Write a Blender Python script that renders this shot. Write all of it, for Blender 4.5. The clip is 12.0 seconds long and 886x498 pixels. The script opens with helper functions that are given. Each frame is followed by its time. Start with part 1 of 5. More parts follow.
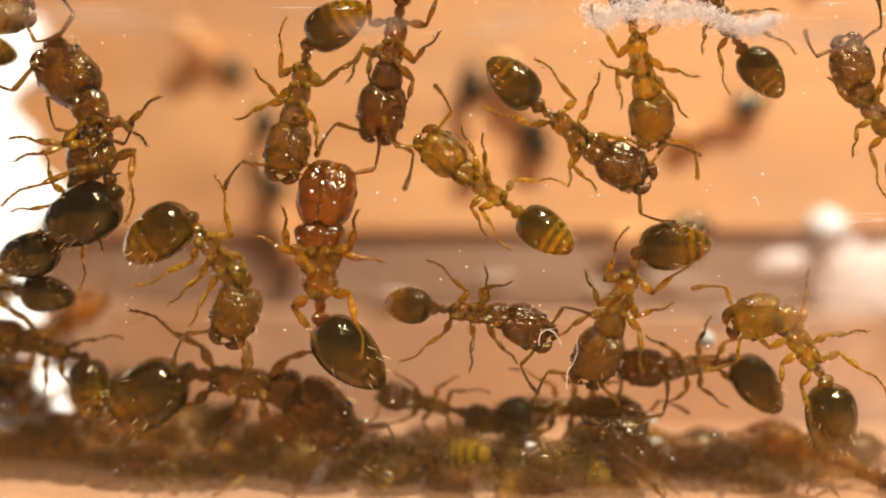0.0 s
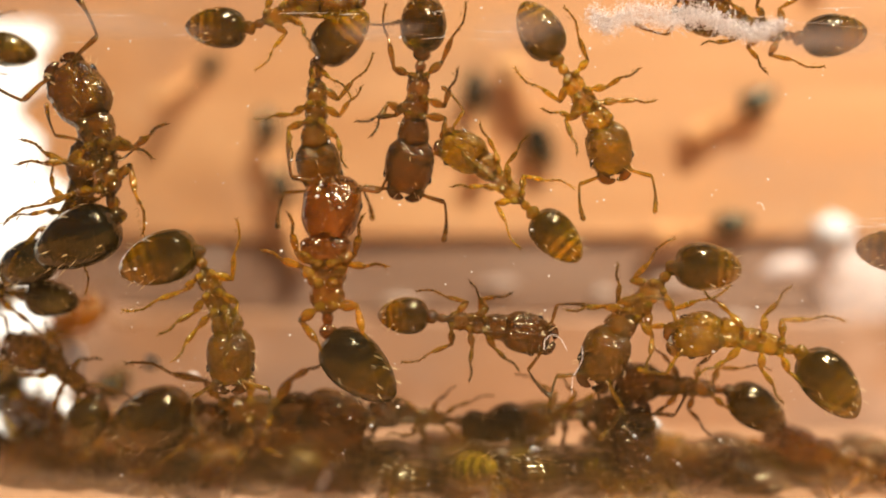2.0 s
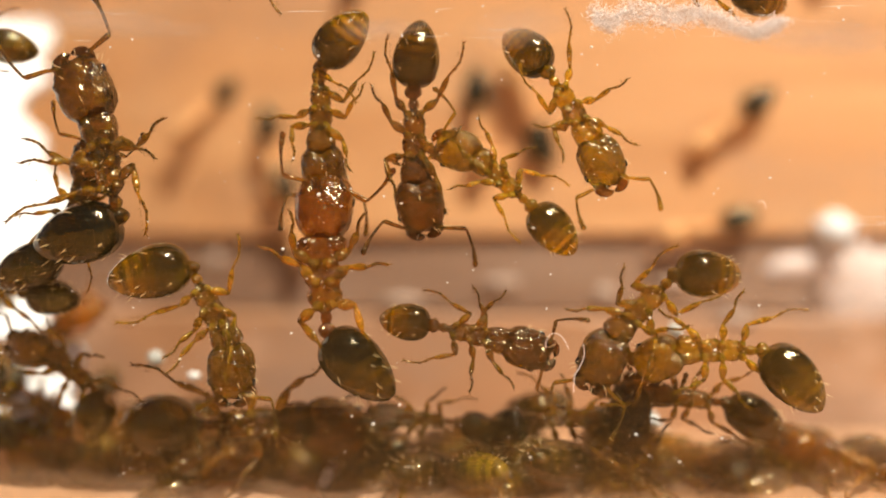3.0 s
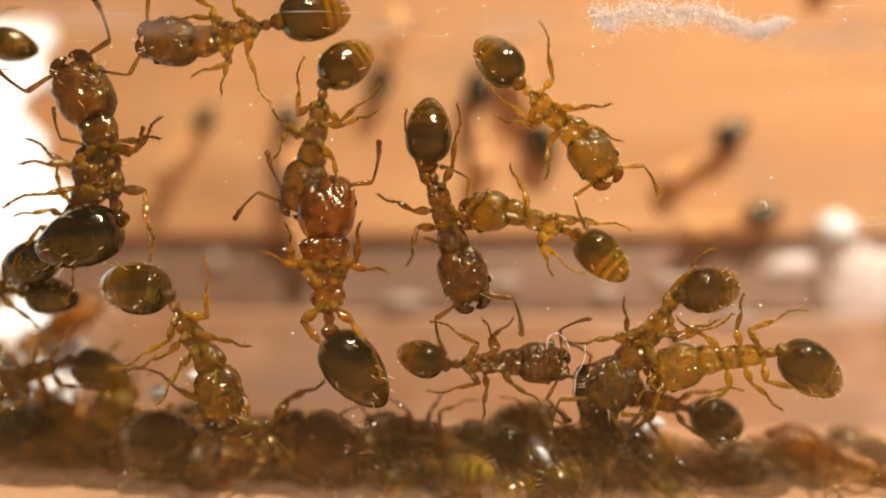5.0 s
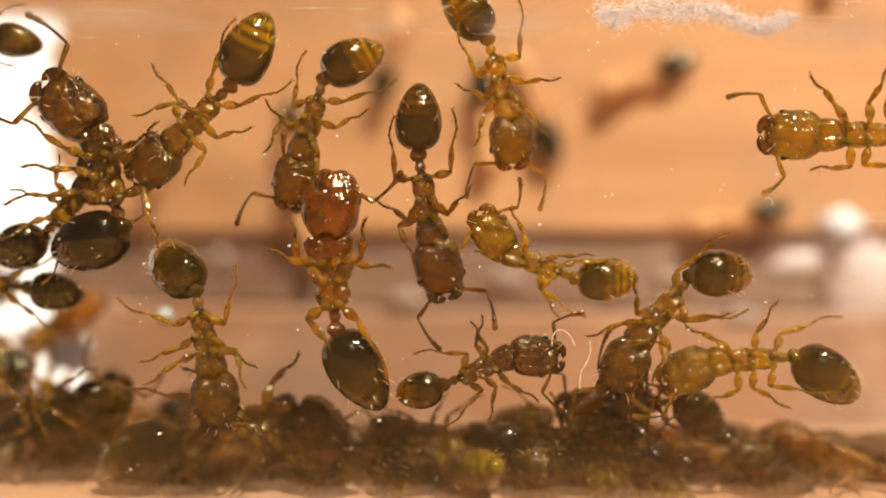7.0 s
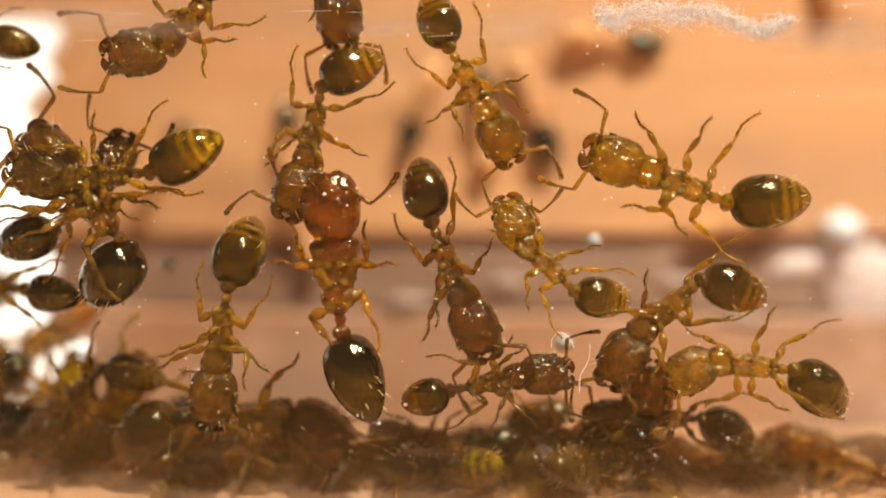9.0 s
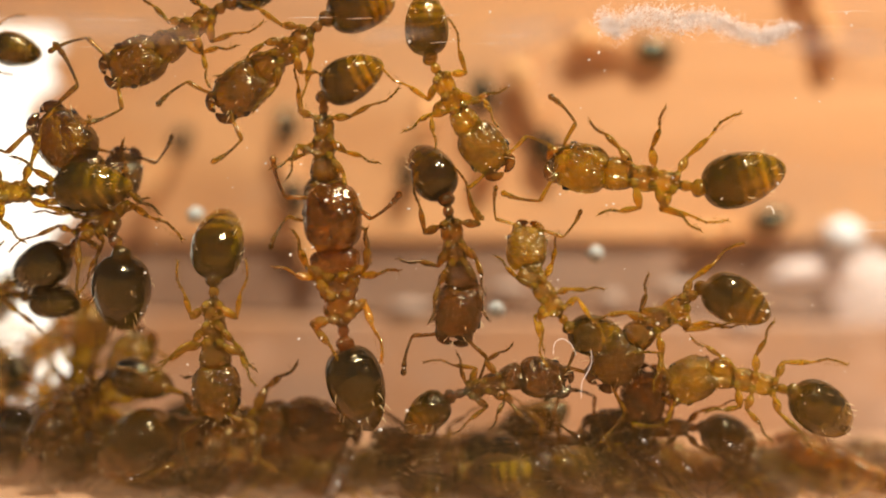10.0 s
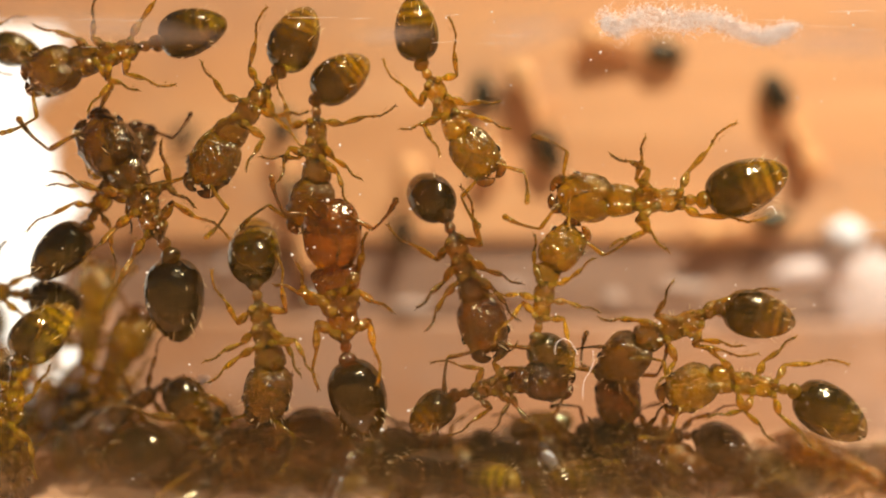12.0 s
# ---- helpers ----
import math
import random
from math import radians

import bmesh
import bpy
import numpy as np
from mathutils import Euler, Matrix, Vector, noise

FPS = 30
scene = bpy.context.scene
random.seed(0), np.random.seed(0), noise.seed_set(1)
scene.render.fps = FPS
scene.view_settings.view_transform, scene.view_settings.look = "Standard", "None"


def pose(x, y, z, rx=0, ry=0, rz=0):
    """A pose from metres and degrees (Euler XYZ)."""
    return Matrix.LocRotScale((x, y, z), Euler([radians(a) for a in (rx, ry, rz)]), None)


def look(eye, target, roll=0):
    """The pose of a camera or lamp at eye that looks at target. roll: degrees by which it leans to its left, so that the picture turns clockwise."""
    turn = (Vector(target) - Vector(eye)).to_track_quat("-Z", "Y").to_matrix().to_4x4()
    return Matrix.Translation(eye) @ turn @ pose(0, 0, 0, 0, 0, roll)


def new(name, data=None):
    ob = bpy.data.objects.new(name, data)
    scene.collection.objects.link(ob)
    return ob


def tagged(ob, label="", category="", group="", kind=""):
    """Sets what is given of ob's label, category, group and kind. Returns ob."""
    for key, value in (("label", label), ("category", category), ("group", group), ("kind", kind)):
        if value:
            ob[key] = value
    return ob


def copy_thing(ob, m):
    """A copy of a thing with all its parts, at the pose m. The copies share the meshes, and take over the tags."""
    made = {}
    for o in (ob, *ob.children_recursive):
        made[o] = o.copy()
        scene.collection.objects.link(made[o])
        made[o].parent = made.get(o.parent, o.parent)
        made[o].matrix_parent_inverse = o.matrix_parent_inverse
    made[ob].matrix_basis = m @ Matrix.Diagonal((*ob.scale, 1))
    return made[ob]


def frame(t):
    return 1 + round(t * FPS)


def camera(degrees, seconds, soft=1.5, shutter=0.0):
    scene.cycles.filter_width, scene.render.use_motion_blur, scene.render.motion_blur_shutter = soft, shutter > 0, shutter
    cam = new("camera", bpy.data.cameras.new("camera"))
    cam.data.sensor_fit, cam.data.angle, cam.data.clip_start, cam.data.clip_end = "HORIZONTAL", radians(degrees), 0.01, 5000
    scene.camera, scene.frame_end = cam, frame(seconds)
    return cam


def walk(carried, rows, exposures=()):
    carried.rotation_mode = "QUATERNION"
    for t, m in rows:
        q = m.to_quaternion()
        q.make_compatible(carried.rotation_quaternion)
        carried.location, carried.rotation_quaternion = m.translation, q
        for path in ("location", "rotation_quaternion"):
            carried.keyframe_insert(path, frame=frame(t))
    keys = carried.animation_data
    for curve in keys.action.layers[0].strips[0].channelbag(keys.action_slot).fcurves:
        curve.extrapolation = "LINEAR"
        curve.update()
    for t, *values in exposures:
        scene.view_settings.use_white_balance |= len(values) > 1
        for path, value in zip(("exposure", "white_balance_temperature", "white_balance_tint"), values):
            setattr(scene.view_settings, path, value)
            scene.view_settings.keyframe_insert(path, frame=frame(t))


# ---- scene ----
MM = 0.001
PX = 0.012755          # step of the fine grid on which ants and pane are laid out, in mm

# ---------------------------------------------------------------- camera
cam = camera(45.0, 12.0, soft=1.85, shutter=0.2)
cam.data.dof.use_dof = True
cam.data.dof.focus_distance = 0.0246
cam.data.dof.aperture_fstop = 25.0
DRIFT = [  # seconds, turn to the left, tilt up (degrees)
    (0.0, 0.000, 0.000),
    (0.5, 0.182, -0.030),
    (1.0, 0.212, 0.091),
    (1.5, 0.303, 0.393),
    (2.0, 0.272, 0.272),
    (2.5, 0.272, 0.212),
    (3.0, 0.363, 0.182),
    (5.0, 0.424, 0.182),
    (5.5, 0.454, 0.121),
    (6.0, 0.575, 0.000),
    (6.5, 0.545, 0.061),
    (7.0, 0.696, 0.000),
    (9.0, 0.666, 0.151),
    (9.5, 0.696, 0.303),
    (10.0, 0.757, 0.484),
    (10.5, 0.757, 0.469),
    (11.0, 0.847, 0.515),
    (11.5, 0.847, 0.424),
    (12.0, 0.847, 0.484),
]
walk(cam, [(t, pose(0, -0.02414, 0, 90 + up, 0, left)) for t, left, up in DRIFT],
     exposures=[(0.0, 0.73), (3.2, 0.71), (5.0, 0.64), (12.0, 0.66)])

# ---------------------------------------------------------------- light
SUN_FROM = Vector((0.28, -0.42, 0.86)).normalized()
sun = new("sun", bpy.data.lights.new("sun", "SUN"))
sun.data.energy = 5.0
sun.data.angle = radians(0.6)
sun.data.color = (1.0, 0.93, 0.80)
sun.matrix_world = look(SUN_FROM, (0, 0, 0))
world = bpy.data.worlds.new("sky")
scene.world = world
world.use_nodes = True
sky = world.node_tree.nodes.new("ShaderNodeTexSky")
sky.sky_type = "NISHITA"
sky.sun_disc = False
sky.sun_elevation = math.asin(SUN_FROM.z)
sky.sun_rotation = math.atan2(SUN_FROM.x, SUN_FROM.y)
world.node_tree.nodes["Background"].inputs["Strength"].default_value = 0.024
world.node_tree.links.new(sky.outputs[0], world.node_tree.nodes["Background"].inputs["Color"])


# ---------------------------------------------------------------- materials
class Nodes:
    """A small wrapper for building node materials."""

    def __init__(self, name):
        self.mat = bpy.data.materials.new(name)
        self.mat.use_nodes = True
        self.tree = self.mat.node_tree
        self.bsdf = self.tree.nodes["Principled BSDF"]
        self.out = self.tree.nodes["Material Output"]

    def add(self, kind):
        return self.tree.nodes.new(kind)

    def link(self, a, b):
        self.tree.links.new(a, b)

    def noise(self, scale, detail=4.0, rough=0.55, coords=None, stretch=None):
        tc = coords
        if tc is None:
            tc = self.add("ShaderNodeTexCoord").outputs["Object"]
        if stretch:
            m = self.add("ShaderNodeMapping")
            m.inputs["Scale"].default_value = stretch
            self.link(tc, m.inputs["Vector"])
            tc = m.outputs[0]
        n = self.add("ShaderNodeTexNoise")
        n.inputs["Scale"].default_value = scale
        n.inputs["Detail"].default_value = detail
        n.inputs["Roughness"].default_value = rough
        self.link(tc, n.inputs["Vector"])
        return n.outputs["Fac"]

    def ramp(self, fac, stops):
        r = self.add("ShaderNodeValToRGB")
        el = r.color_ramp.elements
        while len(el) < len(stops):
            el.new(0.5)
        for e, (p, c) in zip(el, stops):
            e.position = p
            e.color = (*c, 1.0)
        self.link(fac, r.inputs[0])
        return r.outputs[0]

    def math(self, op, a, b=None, c=None):
        n = self.add("ShaderNodeMath")
        n.operation = op
        for i, v in enumerate((a, b, c)):
            if v is None:
                continue
            if isinstance(v, (int, float)):
                n.inputs[i].default_value = v
            else:
                self.link(v, n.inputs[i])
        return n.outputs[0]

    def mix(self, fac, a, b, blend="MIX"):
        n = self.add("ShaderNodeMix")
        n.data_type, n.blend_type = "RGBA", blend
        for i, v in ((0, fac), (6, a), (7, b)):
            if isinstance(v, (int, float)):
                n.inputs[i].default_value = v
            elif isinstance(v, tuple):
                n.inputs[i].default_value = (*v, 1.0)
            else:
                self.link(v, n.inputs[i])
        return n.outputs[2]

    def bump(self, height, strength, distance):
        b = self.add("ShaderNodeBump")
        b.inputs["Strength"].default_value = strength
        b.inputs["Distance"].default_value = distance
        self.link(height, b.inputs["Height"])
        self.link(b.outputs[0], self.bsdf.inputs["Normal"])
        return b.outputs[0]


def cuticle(name, dark, light, glow=0.35, rough=0.22, rugose=0.0, bands=None, see=0.55, relief=0.00003):
    """Glossy, slightly see-through insect cuticle. rugose: fine ridges; bands: (front colour, bar colour) of a gaster."""
    m = Nodes(name)
    info = m.add("ShaderNodeObjectInfo")
    coord = m.add("ShaderNodeTexCoord").outputs["Object"]
    blotch = m.noise(1900.0, 4.0, 0.6, coord)
    colour = m.ramp(blotch, [(0.36, dark), (0.62, light)])
    if bands:
        sep = m.add("ShaderNodeSeparateXYZ")
        m.link(coord, sep.inputs[0])
        # distance back from the waist, bowed across the width, in gaster lengths
        bow = m.math("MULTIPLY", m.math("POWER", m.math("ABSOLUTE", m.math("MULTIPLY", sep.outputs[1], 1000.0)), 2.0), 0.22)
        back = m.math("SUBTRACT", m.math("DIVIDE", m.math("MULTIPLY", sep.outputs[0], -1000.0), 1.66), bow)
        wave = m.math("SINE", m.math("MULTIPLY", back, 40.0))
        tail = m.math("MULTIPLY", m.math("SUBTRACT", m.math("MULTIPLY_ADD", blotch, 0.22, back), 0.40), 2.8)
        tail.node.use_clamp = True
        bar = m.math("MULTIPLY", m.math("MULTIPLY_ADD", wave, 0.40, 0.58), tail)
        bar = m.math("MULTIPLY", bar, m.math("MULTIPLY_ADD", info.outputs["Random"], 0.6, 0.5))
        colour = m.mix(m.math("MULTIPLY_ADD", blotch, 0.10, bar), bands[0], bands[1])
    shade = m.math("MULTIPLY_ADD", info.outputs["Random"], 0.4, 0.8)
    hsv = m.add("ShaderNodeHueSaturation")
    m.link(colour, hsv.inputs["Color"])
    m.link(shade, hsv.inputs["Value"])
    colour = hsv.outputs[0]
    m.link(colour, m.bsdf.inputs["Base Color"])
    m.bsdf.inputs["IOR"].default_value = 1.46
    m.bsdf.inputs["Coat Weight"].default_value = 0.10
    m.bsdf.inputs["Coat Roughness"].default_value = 0.05
    m.bsdf.inputs["Transmission Weight"].default_value = see
    m.bsdf.inputs["Specular Tint"].default_value = (1.0, 0.82, 0.45, 1.0)
    m.link(m.math("MULTIPLY_ADD", blotch, 0.16, rough - 0.12), m.bsdf.inputs["Roughness"])
    fine = m.noise(8000.0, 1.0, 0.4, coord)
    lumps = m.noise(4200.0, 1.5, 0.5, coord)
    if rugose:
        # shallow ridges along the body and broader dents
        rid = m.noise(8000.0, 0.5, 0.4, coord, (0.35, 1.0, 1.0))
        h = m.math("ADD", m.math("MULTIPLY", rid, 0.45 * rugose), m.math("MULTIPLY", lumps, 0.5 + 1.1 * rugose))
        nrm = m.bump(h, 1.0, 0.00010)
        # the waxy outer layer glitters on a fine net of pits
        net = m.add("ShaderNodeTexVoronoi")
        net.inputs["Scale"].default_value = 11000.0
        net.feature = "SMOOTH_F1"
        m.link(coord, net.inputs["Vector"])
        pits = m.add("ShaderNodeBump")
        pits.inputs["Strength"].default_value = 1.0
        pits.inputs["Distance"].default_value = 0.00008 * rugose
        m.link(net.outputs["Distance"], pits.inputs["Height"])
        m.link(pits.outputs[0], m.bsdf.inputs["Coat Normal"])
        m.bsdf.inputs["Coat Weight"].default_value = 0.22
        m.bsdf.inputs["Coat Roughness"].default_value = 0.10
    else:
        nrm = m.bump(m.math("ADD", fine, m.math("MULTIPLY", lumps, 2.0)), 0.6, relief)
    trans = m.add("ShaderNodeBsdfTranslucent")
    m.link(colour, trans.inputs["Color"])
    m.link(nrm, trans.inputs["Normal"])
    mixer = m.add("ShaderNodeMixShader")
    mixer.inputs[0].default_value = glow
    m.link(m.bsdf.outputs[0], mixer.inputs[1])
    m.link(trans.outputs[0], mixer.inputs[2])
    m.link(mixer.outputs[0], m.out.inputs["Surface"])
    return m.mat


def plain(name, colour, rough):
    m = Nodes(name)
    n = m.noise(2500.0)
    m.link(m.mix(m.math("MULTIPLY", n, 0.5), colour, tuple(c * 0.6 for c in colour)), m.bsdf.inputs["Base Color"])
    m.bsdf.inputs["Roughness"].default_value = rough
    return m.mat


KINDS = {
    "gold": dict(body=((0.225, 0.112, 0.0010), (0.590, 0.340, 0.0030)), limb=((0.390, 0.200, 0.0030), (0.800, 0.480, 0.0150)),
                 tail=((0.034, 0.021, 0.001), (0.600, 0.350, 0.004))),
    "amber": dict(body=((0.090, 0.038, 0.0006), (0.320, 0.155, 0.0018)), limb=((0.280, 0.135, 0.0025), (0.680, 0.385, 0.0100)),
                  tail=((0.025, 0.015, 0.001), (0.490, 0.260, 0.004))),
    "brown": dict(body=((0.060, 0.020, 0.0006), (0.205, 0.074, 0.0012)), limb=((0.180, 0.072, 0.0016), (0.500, 0.240, 0.0060)),
                  tail=((0.025, 0.013, 0.001), (0.340, 0.165, 0.002))),
    "dark": dict(body=((0.0480, 0.0180, 0.0006), (0.2150, 0.0860, 0.0015)), limb=((0.1900, 0.0780, 0.0018), (0.5400, 0.2600, 0.0075)),
                 tail=((0.004368, 0.00264, 0.0008), (0.078, 0.0396, 0.002))),
    "major": dict(body=((0.1248, 0.03168, 0.0005), (0.3432, 0.1012, 0.001)), limb=((0.312, 0.1232, 0.0025), (0.7072, 0.3432, 0.01)),
                  tail=((0.007488, 0.004752, 0.0008), (0.1352, 0.0704, 0.002))),
    # lighter coat for the pile, its colour making up for the shade there
    "brightened": dict(body=((0.290, 0.098, 0.0020), (0.640, 0.265, 0.0060)), limb=((0.340, 0.142, 0.0040), (0.660, 0.320, 0.0150)),
                 tail=((0.020, 0.012, 0.001), (0.200, 0.105, 0.004))),
    # far ants: their fading into the bright board is put into the body colour
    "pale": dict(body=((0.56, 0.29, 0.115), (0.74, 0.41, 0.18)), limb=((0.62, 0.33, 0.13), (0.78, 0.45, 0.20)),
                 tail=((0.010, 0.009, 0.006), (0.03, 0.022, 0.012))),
}
COAT = {}
for kind, c in KINDS.items():
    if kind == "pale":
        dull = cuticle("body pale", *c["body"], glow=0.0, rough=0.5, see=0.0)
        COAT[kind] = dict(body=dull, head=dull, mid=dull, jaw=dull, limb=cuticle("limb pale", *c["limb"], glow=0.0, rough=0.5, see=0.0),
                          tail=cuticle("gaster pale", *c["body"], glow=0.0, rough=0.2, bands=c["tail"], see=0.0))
        continue
    thin = 0.22 if kind == "brightened" else 0.04     # more light let through, to lift the ants of the pile
    COAT[kind] = dict(
        body=cuticle("thorax " + kind, *c["body"], glow=thin, rugose=0.8, see=0.82),
        head=cuticle("head " + kind, *c["body"], glow=thin, rugose=0.25 if kind == "major" else 1.1, see=0.82),
        mid=cuticle("midbody " + kind, *[tuple(k * p + (1 - k) * q for p, q in zip(x, y)) for x, y, k in zip(c["body"], c["limb"], (0.85, 0.5))], glow=0.05, rough=0.19, rugose=0.9, see=0.82),
        jaw=cuticle("jaw " + kind, *[(x[0] * 0.62, x[1] * 0.40, x[2] * 0.5) for x in c["body"]], glow=0.03, rough=0.18, see=0.7),
        limb=cuticle("limb " + kind, *c["limb"], glow=0.08, rough=0.17, see=0.80, relief=0.00012),
        tail=cuticle("gaster " + kind, *c["body"], glow=0.03, rough=0.15, bands=c["tail"], see=0.80))
EYE = plain("eye black", (0.012, 0.010, 0.010), 0.15)
HAIR = plain("hair golden", (0.85, 0.68, 0.36), 0.3)
FIBRE = plain("fibre white", (0.98, 0.90, 0.86), 0.5)
GLINT = plain("glint pale", (0.84, 0.84, 0.80), 0.18)
GRAIN = plain("grain grey", (0.40, 0.41, 0.37), 0.45)
DUST = plain("dust white", (0.75, 0.72, 0.68), 0.8)


def wood(name, dark, light, grain, rough=0.6, worn=0.0):
    m = Nodes(name)
    g = m.noise(grain, 6.0, 0.6, None, (0.06, 1.0, 1.0))
    spots = m.noise(160.0, 3.0, 0.5)
    c = m.ramp(g, [(0.30, dark), (0.72, light)])
    stain = m.ramp(m.noise(230.0, 4.0, 0.6, None, (0.5, 1.0, 1.0)), [(0.50, (0, 0, 0)), (0.72, (1, 1, 1))])
    c = m.mix(m.math("MULTIPLY", spots, 0.45), c, tuple(v * 0.72 for v in dark))
    c = m.mix(m.math("MULTIPLY", stain, 0.45), c, (0.31, 0.21, 0.15))
    if worn:
        # patches where pale filler and grey weathering show
        bare = m.ramp(m.noise(330.0, 3.0, 0.5, None, (0.7, 1.0, 1.0)), [(0.54, (0, 0, 0)), (0.70, (1, 1, 1))])
        c = m.mix(m.math("MULTIPLY", bare, worn), c, (0.63, 0.41, 0.28))
        grey = m.ramp(m.noise(270.0, 3.0, 0.5, None, (0.6, 1.0, 1.3)), [(0.55, (0, 0, 0)), (0.68, (1, 1, 1))])
        c = m.mix(m.math("MULTIPLY", grey, 0.8 * worn), c, (0.28, 0.19, 0.14))
    m.link(c, m.bsdf.inputs["Base Color"])
    m.bsdf.inputs["Roughness"].default_value = rough
    m.bump(g, 0.4, 0.0003)
    return m.mat


WOOD_ORANGE = wood("wood orange", (0.56, 0.272, 0.108), (0.75, 0.415, 0.182), 500.0)
WOOD_GREY = wood("wood grey-brown", (0.20, 0.106, 0.062), (0.33, 0.202, 0.128), 600.0, 0.7, 0.5)
WOOD_PINK = wood("wood pinkish", (0.34, 0.168, 0.080), (0.485, 0.262, 0.136), 450.0, 0.6, 0.5)
WOOD_FLOOR = wood("wood floor", (0.41, 0.212, 0.104), (0.555, 0.312, 0.166), 450.0, 0.6, 0.2)
PALE = plain("paint worn", (0.45, 0.33, 0.25), 0.7)
PAINT = plain("paint pinkish white", (0.78, 0.66, 0.60), 0.6)
WHITE = plain("card white", (0.80, 0.80, 0.78), 0.7)


def clear(name, rough, tint, gloss=1.0):
    """Clear acrylic: it lets light straight through and mirrors a little."""
    m = Nodes(name)
    see = m.add("ShaderNodeBsdfTransparent")
    see.inputs["Color"].default_value = (*tint, 1)
    shine = m.add("ShaderNodeBsdfGlossy")
    shine.inputs["Roughness"].default_value = rough
    fres = m.add("ShaderNodeFresnel")
    fres.inputs["IOR"].default_value = 1.45
    mixer = m.add("ShaderNodeMixShader")
    m.link(m.math("MULTIPLY", fres.outputs[0], gloss), mixer.inputs[0])
    m.link(see.outputs[0], mixer.inputs[1])
    m.link(shine.outputs[0], mixer.inputs[2])
    m.link(mixer.outputs[0], m.out.inputs["Surface"])
    return m.mat


def smudge_film(name):
    """A greasy film on the pane: it thins out towards its rim, unevenly."""
    m = Nodes(name)
    coord = m.add("ShaderNodeTexCoord").outputs["Object"]
    ln = m.add("ShaderNodeVectorMath")
    ln.operation = "LENGTH"
    m.link(coord, ln.inputs[0])
    n = m.noise(2.2, 4.0, 0.6, coord)
    thin = m.math("SUBTRACT", m.math("MULTIPLY_ADD", n, 0.9, 0.45), ln.outputs["Value"])
    thin.node.use_clamp = True
    m.bsdf.inputs["Base Color"].default_value = (0.36, 0.27, 0.22, 1)
    m.bsdf.inputs["Roughness"].default_value = 0.6
    see = m.add("ShaderNodeBsdfTransparent")
    mixer = m.add("ShaderNodeMixShader")
    m.link(m.math("MULTIPLY", thin, 0.42), mixer.inputs[0])
    m.link(see.outputs[0], mixer.inputs[1])
    m.link(m.bsdf.outputs[0], mixer.inputs[2])
    m.link(mixer.outputs[0], m.out.inputs["Surface"])
    return m.mat


FILM = smudge_film("greasy film")


def haze_film(name):
    """A film added on the pane, with haze in its colour, which blurs what lies behind it and thins out towards its rim.
    """
    m = Nodes(name)
    coord = m.add("ShaderNodeTexCoord").outputs["Object"]
    ln = m.add("ShaderNodeVectorMath")
    ln.operation = "LENGTH"
    m.link(coord, ln.inputs[0])
    n = m.noise(2.5, 3.0, 0.6, coord, (1.0, 1.0, 0.35))
    thin = m.math("MULTIPLY", m.math("SUBTRACT", m.math("MULTIPLY_ADD", n, 0.5, 0.80), ln.outputs["Value"]), 1.3)
    thin.node.use_clamp = True
    blur = m.add("ShaderNodeBsdfRefraction")
    blur.inputs["Color"].default_value = (0.99, 0.96, 0.92, 1)
    blur.inputs["IOR"].default_value = 1.4
    blur.inputs["Roughness"].default_value = 0.20
    see = m.add("ShaderNodeBsdfTransparent")
    mixer = m.add("ShaderNodeMixShader")
    m.link(m.math("MULTIPLY", thin, 0.42), mixer.inputs[0])
    m.link(see.outputs[0], mixer.inputs[1])
    # a little warm haze put into its colour
    m.bsdf.inputs["Base Color"].default_value = (0.72, 0.36, 0.13, 1)
    m.bsdf.inputs["Roughness"].default_value = 0.7
    milky = m.add("ShaderNodeMixShader")
    milky.inputs[0].default_value = 0.07
    m.link(blur.outputs[0], milky.inputs[1])
    m.link(m.bsdf.outputs[0], milky.inputs[2])
    m.link(milky.outputs[0], mixer.inputs[2])
    m.link(mixer.outputs[0], m.out.inputs["Surface"])
    return m.mat


HAZE = haze_film("hazy film")


def veil_film(name):
    """A thin even veil added over the pane: warm haze in its colour lifts the darks."""
    m = Nodes(name)
    n = m.noise(900.0, 4.0, 0.6)
    m.bsdf.inputs["Base Color"].default_value = (0.70, 0.42, 0.10, 1)
    m.bsdf.inputs["Roughness"].default_value = 0.8
    see = m.add("ShaderNodeBsdfTransparent")
    mixer = m.add("ShaderNodeMixShader")
    m.link(m.math("MULTIPLY", n, 0.025), mixer.inputs[0])
    m.link(see.outputs[0], mixer.inputs[1])
    m.link(m.bsdf.outputs[0], mixer.inputs[2])
    m.link(mixer.outputs[0], m.out.inputs["Surface"])
    return m.mat


VEIL = veil_film("warm veil")
ACRYLIC = clear("acrylic clear", 0.05, (0.99, 0.985, 0.98), 0.15)


# ---------------------------------------------------------------- mesh helpers (all in millimetres)
def mesh_object(name, bm, material, parent=None, label="", smooth=True):
    me = bpy.data.meshes.new(name)
    bmesh.ops.scale(bm, vec=(MM, MM, MM), verts=bm.verts)
    bmesh.ops.recalc_face_normals(bm, faces=bm.faces)
    for f in bm.faces:
        f.smooth = smooth
    bm.to_mesh(me)
    bm.free()
    me.materials.append(material)
    ob = new(name, me)
    if parent:
        ob.parent = parent
    if label:
        tagged(ob, label)
    return ob


def part(name, bm, material, parent, label=""):
    return mesh_object(name, bm, material, parent, label)


